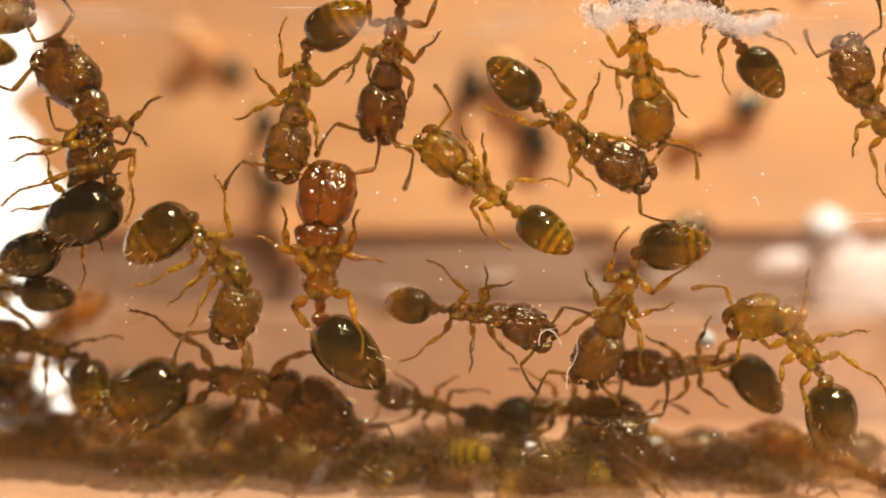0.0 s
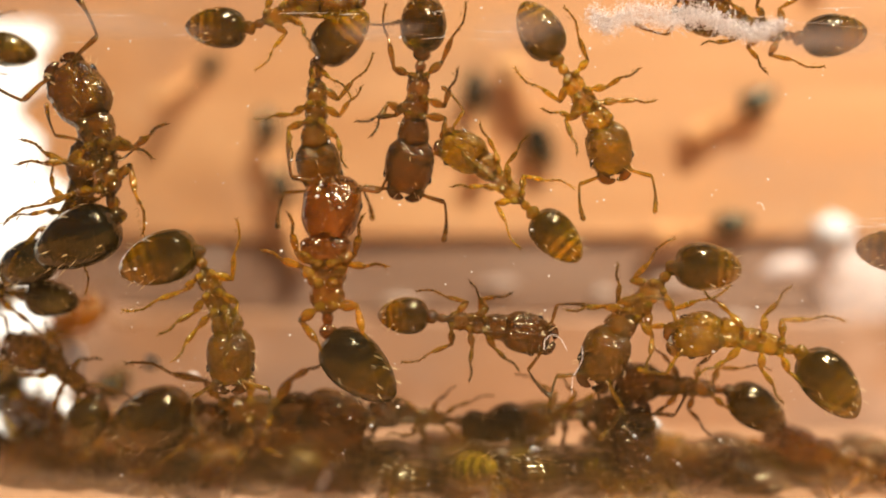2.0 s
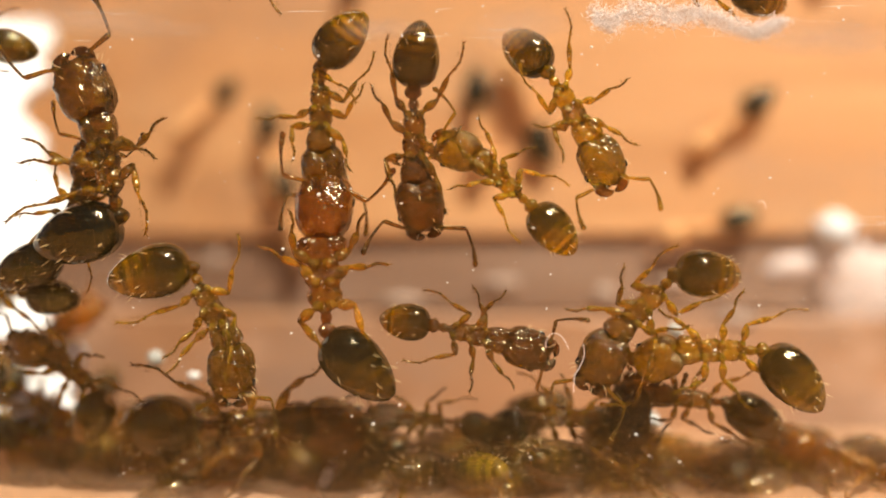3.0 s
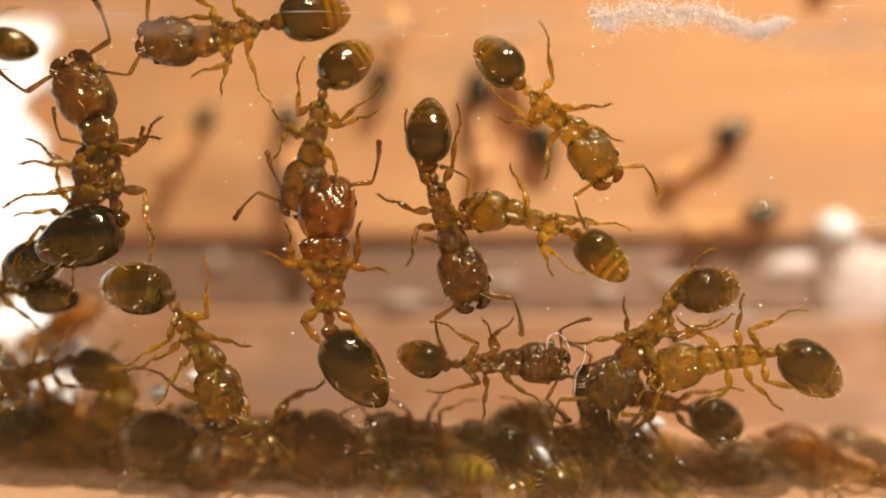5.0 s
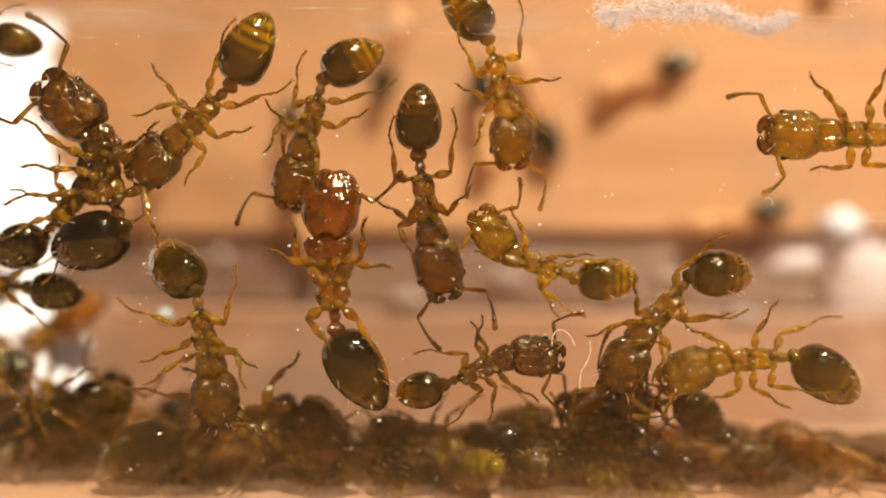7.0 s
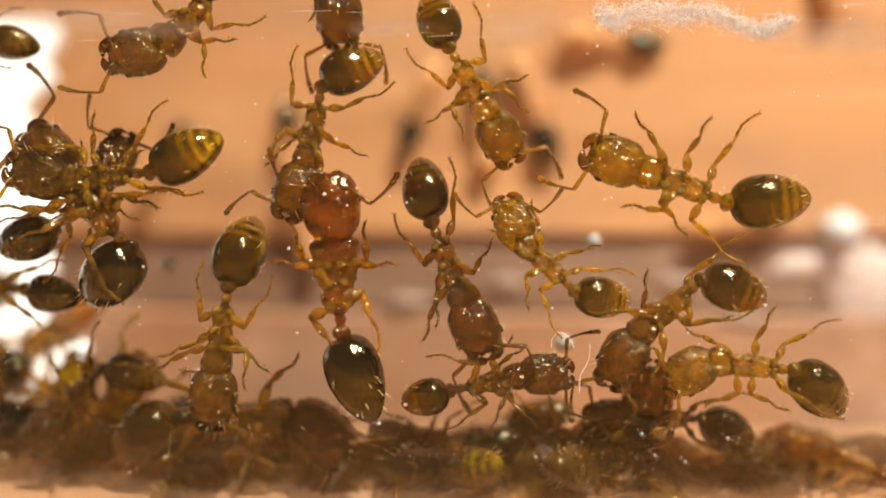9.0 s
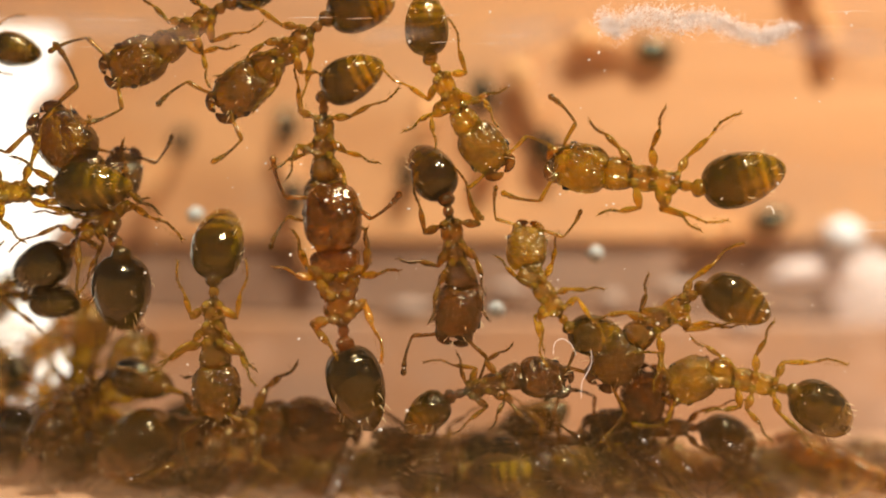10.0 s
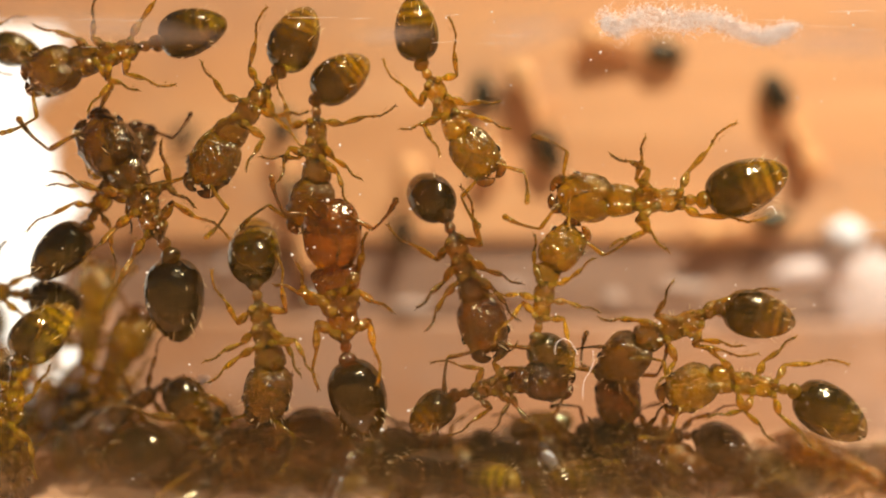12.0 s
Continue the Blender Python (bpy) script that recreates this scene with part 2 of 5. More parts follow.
def loft(bm, rings, segs=16, power=2.0):
    """A closed body along x. rings: x, y centre, z centre, half width, half height."""
    loops = []
    for x, yc, zc, w, h in rings:
        loop = []
        for i in range(segs):
            a = 2 * math.pi * i / segs
            c, s = math.cos(a), math.sin(a)
            loop.append(bm.verts.new((x, yc + w * math.copysign(abs(c) ** (2 / power), c), zc + h * math.copysign(abs(s) ** (2 / power), s))))
        loops.append(loop)
    for a, b in zip(loops, loops[1:]):
        for i in range(segs):
            bm.faces.new((a[i], a[(i + 1) % segs], b[(i + 1) % segs], b[i]))
    bm.faces.new(loops[0])
    bm.faces.new(loops[-1])
    return bm


def limb(bm, points, radii, segs=8):
    """A tapering tube through points."""
    pts = [Vector(p) for p in points]
    loops = []
    side = Vector((0, 0, 1))
    for i, p in enumerate(pts):
        d = (pts[min(i + 1, len(pts) - 1)] - pts[max(i - 1, 0)]).normalized()
        u = d.cross(side)
        if u.length < 0.05:
            u = d.cross(Vector((0, 1, 0)))
        u.normalize()
        v = d.cross(u)
        loops.append([bm.verts.new(p + (u * math.cos(2 * math.pi * k / segs) + v * math.sin(2 * math.pi * k / segs)) * radii[i]) for k in range(segs)])
    for a, b in zip(loops, loops[1:]):
        for k in range(segs):
            bm.faces.new((a[k], a[(k + 1) % segs], b[(k + 1) % segs], b[k]))
    bm.faces.new(loops[0])
    bm.faces.new(loops[-1])
    return bm


def finer(rings, n):
    """More rings between those given, on a smooth curve."""
    out = []
    for i in range(len(rings) - 1):
        a, b, c, d = rings[max(i - 1, 0)], rings[i], rings[i + 1], rings[min(i + 2, len(rings) - 1)]
        for k in range(n):
            u = k / n
            out.append(tuple(0.5 * (2 * q + (r - p) * u + (2 * p - 5 * q + 4 * r - e) * u * u + (3 * q - p - 3 * r + e) * u ** 3) for p, q, r, e in zip(a, b, c, d)))
    out.append(tuple(rings[-1]))
    return out


def sculpt(bm, cell, depth, seed, cuts=1, fine=0.0):
    """Finer faces with shallow dents of about cell (mm) across."""
    bmesh.ops.subdivide_edges(bm, edges=bm.edges, cuts=cuts, use_grid_fill=True, smooth=0.6)
    bm.normal_update()
    for v in bm.verts:
        p = v.co / cell + Vector((seed * 7.3, seed * 3.1, 0))
        v.co += v.normal * depth * (noise.noise(p) + 0.5 * noise.noise(p * 2.1) + fine * noise.noise(p * 3.7))
    return bm


def box(bm, lo, hi, bevel=0.0):
    x0, y0, z0 = lo
    x1, y1, z1 = hi
    made = bmesh.ops.create_cube(bm, size=1.0)["verts"]
    bmesh.ops.scale(bm, vec=(x1 - x0, y1 - y0, z1 - z0), verts=made)
    bmesh.ops.translate(bm, vec=((x0 + x1) / 2, (y0 + y1) / 2, (z0 + z1) / 2), verts=made)
    if bevel:
        edges = list({e for v in made for e in v.link_edges})
        bmesh.ops.bevel(bm, geom=edges, offset=bevel, segments=2, affect="EDGES", profile=0.6)
    return bm


# ---------------------------------------------------------------- the ant
def grid(points):
    return [tuple(c * PX for c in p) for p in points]


def leg_shape(base, knee, ankle, toe, side):
    """The bones of one leg on the ant's grid, for the left (1) or right (-1) side, from its base."""
    out = []
    for p in (base, knee, ankle, toe):
        out.append(Vector((p[0], p[1] * side, p[2])) * PX)
    return out


LEGS = [  # base, knee, ankle, toe
    ((-54, 10, -20), (-22, 46, -10), (4, 68, -30), (34, 92, -44)),
    ((-88, 11, -22), (-97, 54, -10), (-111, 84, -30), (-124, 121, -44)),
    ((-128, 10, -20), (-148, 50, -8), (-190, 68, -28), (-256, 92, -44)),
]


def gaster_width(u):
    v = (0.015 + 0.975 * u) ** 0.80
    return max(0.04, 1 - abs(2 * v - 1) ** 2.15) ** 0.5 * (1 - 0.16 * u * u)


def build_ant(kind):
    coat = COAT[kind]
    big = kind == "major"
    thick = 1.25 if big else 1.0
    ant = new("ant")
    # thorax: mesonotum and propodeum, with the shield of the pronotum before them
    wide = 1.45 if big else 1.0
    bm = bmesh.new()
    rings = []
    for x, w, h, z in ((-42, 12, 13, 0), (-48, 16, 18, 0), (-54, 19, 20, 0), (-60, 22, 21, -1), (-68, 24, 22, -2), (-78, 24.5, 22, -2), (-86, 23, 21, -2), (-92, 19.5, 19, -2),
                       (-97, 19, 18, -2), (-103, 21.5, 20, -2), (-112, 22.5, 21, -2), (-122, 20.5, 19, -3), (-130, 17, 16, -5),
                       (-137, 10, 10, -7), (-143, 6, 6, -8)):
        rings.append((x * PX, 0, z * PX, wide * w * PX, h * PX))
    loft(bm, rings, 20, 2.5)
    # ridged sides where the legs join, and the furrow between them
    for v in bm.verts:
        x, y, z = v.co / PX
        if z < -6:
            v.co.z += PX * (3.0 * math.exp(-(y / 3.5) ** 2) + 2.2 * math.sin(x * 0.36) * math.exp(-((abs(y) - 12) / 6.0) ** 2))
    sculpt(bm, 8 * PX, 2.6 * PX, 1, 1, 0.4)
    thorax = part("thorax", bm, coat["mid"], ant)
    bm = bmesh.new()
    rings = []
    for x, w, h, z in ((9, 6, 6, -3), (3, 8, 8, -3), (-1, 13, 12, -2), (-4, 25, 19, 0), (-8, 29.5, 23, 1), (-14, 30.5, 26, 2), (-24, 30, 28, 3), (-36, 27.5, 27, 3), (-46, 25, 25, 3), (-51, 22, 22, 2), (-54, 12, 14, 1)):
        rings.append((x * PX, 0, z * PX, (1.0 + 1.15 * (wide - 1.0)) * w * PX, h * PX))
    loft(bm, rings, 20, 3.2)
    # the furrow down the middle of its underside
    for v in bm.verts:
        if v.co.z < 0:
            v.co.z += 4.0 * PX * math.exp(-(v.co.y / (4.0 * PX)) ** 2)
    sculpt(bm, 9 * PX, 1.5 * PX, 4, 2, 0.5)
    part("pronotum", bm, coat["body"], ant)
    bm = bmesh.new()
    hair_rnd = random.Random(17)
    for i in range(26):
        x, a = hair_rnd.uniform(-130, -8), hair_rnd.uniform(0, 2 * math.pi)
        p = Vector((x, 25 * math.cos(a), 23 * math.sin(a)))
        d = Vector((hair_rnd.uniform(-0.5, 0.3), math.cos(a), math.sin(a))).normalized()
        limb(bm, [p * PX, (p + d * 6) * PX, (p + d * 11 + Vector((-2, 0, 0))) * PX], [0.5 * PX, 0.42 * PX, 0.15 * PX], 3)
    part("bristles", bm, HAIR, thorax)
    # the two knots of the waist
    for name, x0, x1, r, hh in (("petiole", -138, -164, 11, 17), ("postpetiole", -161, -189, 17.5, 19)):
        bm = bmesh.new()
        n = 9
        loft(bm, [((x0 + (x1 - x0) * i / (n - 1)) * PX, 0, (-8 + 0.25 * hh * math.sin(math.pi * i / (n - 1))) * PX,
                   r * PX * max(0.35, math.sin(math.pi * (0.08 + 0.84 * i / (n - 1))) ** 0.7),
                   hh * PX * max(0.30, math.sin(math.pi * (0.08 + 0.84 * i / (n - 1))))) for i in range(n)], 14)
        part(name, bm, coat["body"], ant)
    # head, from the neck forward
    bm = bmesh.new()
    if big:
        prof = ((-3, 14, 12), (0, 26, 20), (6, 39, 30), (16, 48, 37), (32, 53, 41), (52, 54, 41), (70, 52, 38), (84, 47, 33), (94, 40, 27), (99, 32, 20), (101, 20, 12))
    else:
        prof = ((-2, 12, 9), (0, 26, 17), (4, 38, 25), (11, 45, 31), (26, 48, 34), (44, 47.5, 34), (58, 45.5, 32), (70, 41, 28), (79, 34.5, 22), (85, 27, 15), (88, 15, 9))
    loft(bm, finer([(x * PX, 0, -2 * PX, 0.92 * w * PX, h * PX) for x, w, h in prof], 2), 30, 2.6)
    # the notch at the back of the head, and the ridge along the underside
    for v in bm.verts:
        x, y, z = v.co / PX
        if x < 14:
            v.co.x -= PX * 9.0 * math.exp(-((abs(y) - 22) / 12.0) ** 2) * (1 - x / 14.0)
        if z < 0:
            v.co.z += PX * 3.4 * math.exp(-(y / 4.0) ** 2)
            v.co.z += PX * 3.2 * math.exp(-((x - 66 + 0.012 * y * y) / 4.0) ** 2) * (1 if abs(y) < 34 else 0)
            v.co.z += PX * 2.6 * math.exp(-((abs(y) - 17 - 0.1 * (x - 66)) / 3.5) ** 2) * (1 if x > 60 else 0)
    sculpt(bm, 7 * PX, 0.9 * PX if big else 1.5 * PX, 2, 2, 0.7)
    head = part("head", bm, coat["head"], ant)
    bm = bmesh.new()
    for i in range(30):
        x, a = hair_rnd.uniform(6, 92), hair_rnd.uniform(0, 2 * math.pi)
        w = 40 if x < 70 else 32
        p = Vector((x, w * math.cos(a), 28 * math.sin(a)))
        d = Vector((hair_rnd.uniform(0.0, 0.8), math.cos(a), math.sin(a))).normalized()
        limb(bm, [p * PX, (p + d * 7) * PX, (p + d * 13 + Vector((3, 0, 0))) * PX], [0.55 * PX, 0.45 * PX, 0.16 * PX], 3)
    part("bristles", bm, HAIR, head)
    for s in (1, -1):
        bm = bmesh.new()
        bmesh.ops.create_icosphere(bm, subdivisions=2, radius=1.0)
        bmesh.ops.scale(bm, vec=(8 * PX, 4 * PX, 7 * PX), verts=bm.verts)
        eye = part("eye", bm, EYE, head)
        eye.location = Vector((58, s * (48 if big else 41.5), -6)) * PX * MM
        bm = bmesh.new()
        limb(bm, grid([(-6, s * 3, 0), (0, s * 4, 0), (7, s * 4, -1), (13, s * 0, -2), (17, -s * 6, -2), (19, -s * 13, -2), (19, -s * 20, -2)]), [c * PX for c in (8, 11, 11.5, 10, 8.5, 6, 2)], 12)
        for k in range(4):
            p = Vector((9 - k * 0.5, -s * (4 + 4.2 * k), -2))
            limb(bm, grid([p + Vector((2, 0, 0)), p + Vector((-4.5, -s * 1.5, 0))]), [2.6 * PX, 0.5 * PX], 5)
        jaw = part("mandible", bm, coat["jaw"], head)
        jaw.location = Vector((80, s * 21, -4)) * PX * MM
        bm = bmesh.new()
        # scape, elbow, then the beads of the funicle and the club
        limb(bm, grid([(0, 0, 0), (3, s * 7, 0), (8, s * 20, 1), (12, s * 38, 2), (14, s * 50, 1), (15, s * 55, 0)]), [c * PX for c in (4.2, 3.0, 3.2, 4.0, 4.4, 3.0)], 10)
        reach = 0.0
        for n in range(10):
            ln = 5.2 if n < 7 else (7.0, 11.0, 13.0)[n - 7]
            at = [Vector((15 + w, s * (55 + 7 * math.sin(0.036 * w)), -0.36 * w)) for w in (reach, reach + 0.62 * ln, reach + 0.96 * ln)]
            fat = 2.9 + (0.10 * n if n < 7 else (1.3, 2.7, 3.2)[n - 7])
            limb(bm, grid(at), [c * PX for c in (0.70 * fat, fat, 0.66 * fat if n < 9 else 0.30 * fat)], 8)
            reach += ln
        feeler = part("antenna", bm, coat["mid"], head)
        feeler.location = Vector((76, s * 20, -22)) * PX * MM
    # gaster with the steps of its plates
    bm = bmesh.new()
    n = 40
    rings = []
    for i in range(n + 1):
        u = i / n
        w = gaster_width(u)
        step = 0.0
        for edge in (0.50, 0.68, 0.82, 0.92):
            if u > edge:
                step += 0.018
        wobble = 1 - step
        rings.append((-u * 130 * PX, 0, -6 * PX * math.sin(math.pi * u), 47 * PX * w * wobble, 42 * PX * w * wobble))
    loft(bm, rings, 26)
    gaster = part("gaster", bm, coat["tail"], ant)
    gaster.location = Vector((-185, 0, -8)) * PX * MM
    bm = bmesh.new()
    rnd = random.Random(7)
    for i in range(34):
        u = 0.08 + 0.90 * rnd.random() ** 0.7
        a = rnd.uniform(0, 2 * math.pi)
        w = gaster_width(u)
        p = Vector((-u * 130, 45 * w * math.cos(a), -6 * math.sin(math.pi * u) + 41 * w * math.sin(a)))
        d = Vector((-0.9 - 0.8 * u, math.cos(a), math.sin(a))).normalized()
        ln = rnd.uniform(6, 13)
        limb(bm, [p * PX, (p + d * ln * 0.6) * PX, (p + d * ln + Vector((-2, 0, 0))) * PX], [0.5 * PX, 0.42 * PX, 0.15 * PX], 3)
    part("hairs", bm, HAIR, gaster)
    # legs: hip and thigh, then shin and foot
    for s in (1, -1):
        for bones in LEGS:
            base, knee, ankle, toe = leg_shape(*bones, s)
            k = knee - base
            bm = bmesh.new()
            hip = k * 0.24 + Vector((0, 0, -5 * PX))
            f = k - hip
            bow = Vector((0, 0, -3 * PX))
            limb(bm, [(0, 0, 6 * PX), (0, 0, 2 * PX), hip * 0.45, hip * 0.8, hip, hip + f * 0.07, hip + f * 0.18 + bow * 0.5, hip + f * 0.36 + bow, hip + f * 0.55 + bow, hip + f * 0.75 + bow * 0.5, hip + f * 0.92, k],
                 [c * thick * PX for c in (6, 8, 8, 6.2, 4.6, 4.0, 5.6, 8.2, 8.8, 7.4, 4.8, 4.4)], 12)
            leg = part("leg", bm, coat["limb"], ant)
            leg.location = base * MM
            a, t = ankle - knee, toe - knee
            bm = bmesh.new()
            foot = t - a
            curl = foot.cross(Vector((0, 0, 1))) * (0.13 * s)
            limb(bm, [(0, 0, 0), a * 0.10, a * 0.4, a * 0.68, a * 0.92, a, a + foot * 0.06, a + foot * 0.5 + curl, a + foot * 0.85 + curl * 0.5, t],
                 [c * thick * PX for c in (4.2, 3.4, 5.2, 6.2, 4.9, 3.2, 2.4, 2.3, 2.2, 1.9)], 10)
            for n in range(4):
                c = a + foot * (0.3 + 0.2 * n) + curl * (0.7, 1.0, 0.8, 0.4)[n]
                d = foot.normalized() * 3 * PX
                limb(bm, [c - d, c, c + d * 0.6], [1.9 * PX, 3.1 * PX, 2.0 * PX], 8)
            for side in (1, -1):
                tip = t + foot.normalized() * 5 * PX + Vector((0, side * 3.5 * PX, -1 * PX))
                limb(bm, [t * 0.99, (t + tip) * 0.5 + Vector((0, side * PX, 0)), tip], [1.2 * PX, 1.0 * PX, 0.4 * PX], 4)
            spike = random.Random(len(bm.verts) + int(s))
            for n in range(16):
                f = spike.uniform(0.1, 1.0)
                p = a * min(1.0, f * 1.4) + foot * max(0.0, (f * 1.4 - 1.0) / 0.4)
                d = Vector((spike.uniform(-1, 1), spike.uniform(-1, 1), spike.uniform(-1, 1))).normalized() + t.normalized() * 0.9
                limb(bm, [p, p + d.normalized() * spike.uniform(6, 10) * PX], [0.7 * PX, 0.2 * PX], 3)
            shin = part("shin", bm, coat["limb"], leg)
            shin.location = k * MM
    return ant


PATTERN = {}


def ant_like(kind, size, head_size, gaster_size, label, group, seed):
    """One more ant of that kind. The sizes of head and gaster are relative to the body's."""
    if kind not in PATTERN:
        PATTERN[kind] = build_ant(kind)
        ant = PATTERN[kind]
    else:
        ant = copy_thing(PATTERN[kind], Matrix.Identity(4))
    ant.scale = (size,) * 3
    rnd = random.Random(seed)
    for p in ant.children:
        if p.name.startswith("head"):
            p.scale = (head_size, 0.5 + 0.5 * head_size, 0.5 + 0.5 * head_size)
            for q in p.children:
                if q.name.startswith("antenna"):
                    q.rotation_euler = (0, radians(rnd.uniform(-10, 20)), radians(rnd.uniform(-30, 30)))
        elif p.name.startswith("gaster"):
            p.scale = (gaster_size, 0.4 + 0.6 * gaster_size, 0.4 + 0.6 * gaster_size)
        elif p.name.startswith("leg"):
            for q in p.children:
                q.rotation_euler = (radians(rnd.uniform(-14, 14)), radians(rnd.uniform(-14, 14)), radians(rnd.uniform(-50, 50)))
    return tagged(ant, label, "ant", group)


HALF = 92.5 * PX      # from the neck to the middle of the trunk


def on_pane(x, z, heading, size, away, tilt=0.0):
    """The pose of an ant whose trunk's middle is at x, z (mm), feet towards the clear front, at that distance behind it."""
    a = radians(heading)
    fwd = Vector((math.cos(a), 0, math.sin(a)))
    up = Vector((0, 1, 0))
    side = up.cross(fwd)
    m = Matrix((fwd, side, up)).transposed().to_4x4()
    m = m @ pose(0, 0, 0, tilt, 0, 0)
    at = Vector((x, away, z)) + fwd * HALF * size
    return Matrix.Translation(at * MM) @ m


def on_wall(x, z, heading, size, y):
    a = radians(heading)
    fwd = Vector((math.cos(a), 0, math.sin(a)))
    up = Vector((0, -1, 0))
    m = Matrix((fwd, up.cross(fwd), up)).transposed().to_4x4()
    bend = shade_bend(x) if y == BACK else 0.0
    at = Vector((x, y + bend - 0.58 * size, z)) + fwd * HALF * size
    return Matrix.Translation(at * MM) @ m


def on_card(x, v, heading, size, y):
    """On the leaning white card: across it, and up along it."""
    return CARD @ on_wall(x, v, heading, size, y)


def on_floor(x, y, heading, size, z, lean=0.0):
    return pose(x * MM, y * MM, (z + 0.58 * size) * MM, 0, lean, heading)


def toe_at(x, z, heading, size, toe):
    """Where a place on the ant's own grid (mm) lies on the pane."""
    a = radians(heading)
    fx, fz = math.cos(a), math.sin(a)
    u = toe[0] + HALF
    return (x + size * (u * fx + toe[1] * fz), z + size * (u * fz - toe[1] * fx))


def toe_from(x, z, heading, size, place):
    a = radians(heading)
    fx, fz = math.cos(a), math.sin(a)
    dx, dz = (place[0] - x) / size, (place[1] - z) / size
    return (dx * fx + dz * fz - HALF, dx * fz - dz * fx)


def between(rows, t):
    for p, q in zip(rows, rows[1:]):
        if t <= q[0]:
            f = (t - p[0]) / (q[0] - p[0])
            return [u + (v - u) * f for u, v in zip(p[1:4], q[1:4])]
    return list(rows[-1][1:4])


def tread(ant, size, rows, feet, seed):
    """Key the legs: each foot stays planted until its leg is stretched too far, then steps ahead.
    feet: (seconds, leg, x, z), where a foot is set down at a known place."""
    rnd = random.Random(seed)
    legs = [p for p in ant.children if p.name.startswith("leg")]
    for k, leg in enumerate(legs):
        side = 1 if k < 3 else -1
        base, knee, ankle, toe = [Vector(v[:2]) for v in leg_shape(*LEGS[k % 3], side)]
        thigh, shank = knee - base, toe - knee
        lf, ls = thigh.length, shank.length
        bend = math.copysign(1.0, thigh.x * shank.y - thigh.y * shank.x)
        af, as_ = math.atan2(thigh.y, thigh.x), math.atan2(shank.y, shank.x)
        home = toe + Vector((rnd.uniform(-22, 22), rnd.uniform(-20, 12) * side)) * PX
        known = sorted((f[0], f[2], f[3]) for f in feet if f[1] == k)
        rest = [(f[0], Vector(toe_from(*between(rows, f[0]), size, f[1:]))) for f in known]
        plant = None
        hip_keys, knee_keys = [], []
        shin = leg.children[0]
        hip_at, knee_at = leg.location.copy(), shin.location.copy()
        roll, tip = rnd.uniform(-8, 8), rnd.uniform(-8, 8)
        steps = sorted({0.0, 12.0} | {r[0] for r in rows} | {0.4 * i for i in range(30)})
        for t in steps:
            x, z, h = between(rows, t)
            here = [f for f in known if abs(f[0] - t) < 0.7]
            if rest:
                home = min(rest, key=lambda f: abs(f[0] - t))[1]
            if here:
                plant = min(here, key=lambda f: abs(f[0] - t))[1:]
            if plant is None:
                plant = toe_at(x, z, h, size, home)
            local = Vector(toe_from(x, z, h, size, plant))
            if not here and (local - home).length > 42 * PX:
                ahead = (home - local) * 0.35
                local = home + ahead
                plant = toe_at(x, z, h, size, local)
            d = local - base
            r = min(max(d.length, abs(lf - ls) + 0.08), 0.985 * (lf + ls))
            a = math.acos(max(-1, min(1, (lf * lf + r * r - ls * ls) / (2 * lf * r))))
            way = math.atan2(d.y, d.x)
            turn = (way - bend * a - af + math.pi) % (2 * math.pi) - math.pi
            turn = max(-1.15, min(1.15, turn))
            joint = base + lf * Vector((math.cos(af + turn), math.sin(af + turn)))
            lower = local - joint
            fold = (math.atan2(lower.y, lower.x) - as_ - turn + math.pi) % (2 * math.pi) - math.pi
            fold = max(-1.5, min(1.5, fold))
            hip_keys.append((t, Matrix.Translation(hip_at) @ pose(0, 0, 0, roll, 0, math.degrees(turn))))
            knee_keys.append((t, Matrix.Translation(knee_at) @ pose(0, 0, 0, tip, 0, math.degrees(fold))))
        walk(leg, hip_keys)
        walk(shin, knee_keys)


TIPS = {   # antennae: seconds, side, where the tip reaches (mm)
    "centre_c": [(2.5, 0, -2.05, 1.10), (2.5, 1, 0.79, -0.03), (5.5, 0, -1.54, -2.30), (5.5, 1, 0.08, -2.49), (7, 0, -0.47, -2.28), (7, 1, 0.89, -1.65)],
    "right_i": [(7, 0, 5.52, 3.78), (7, 1, 6.99, 1.61), (9, 0, 2.47, 4.41), (9, 1, 1.58, 1.48)],
    "hang_h": [(2.5, 0, 3.15, 0.97), (2.5, 1, 5.34, 0.93), (5.5, 0, 2.08, 1.47), (5.5, 1, 4.86, 0.93), (7, 0, 0.29, 1.35), (7, 1, 1.82, 1.42), (11, 0, 0.36, 1.28), (11, 1, 1.70, 2.40), (12, 0, 0.42, 1.34), (12, 1, 1.38, 1.49)],
    "major": [(2.5, 0, -1.59, 1.25), (5.5, 0, -1.65, 1.47), (7, 0, -1.62, 1.54), (9, 0, -1.73, 1.61), (11, 0, -2.13, 1.19), (12, 0, -2.04, 1.11)],
    "gold_d": [(7, 0, 1.38, 1.48), (7, 1, 0.10, 0.40), (9, 0, 2.07, 1.22), (9, 1, 0.60, 1.10), (11, 0, 3.35, 0.33), (11, 1, 1.35, 1.51)],
}


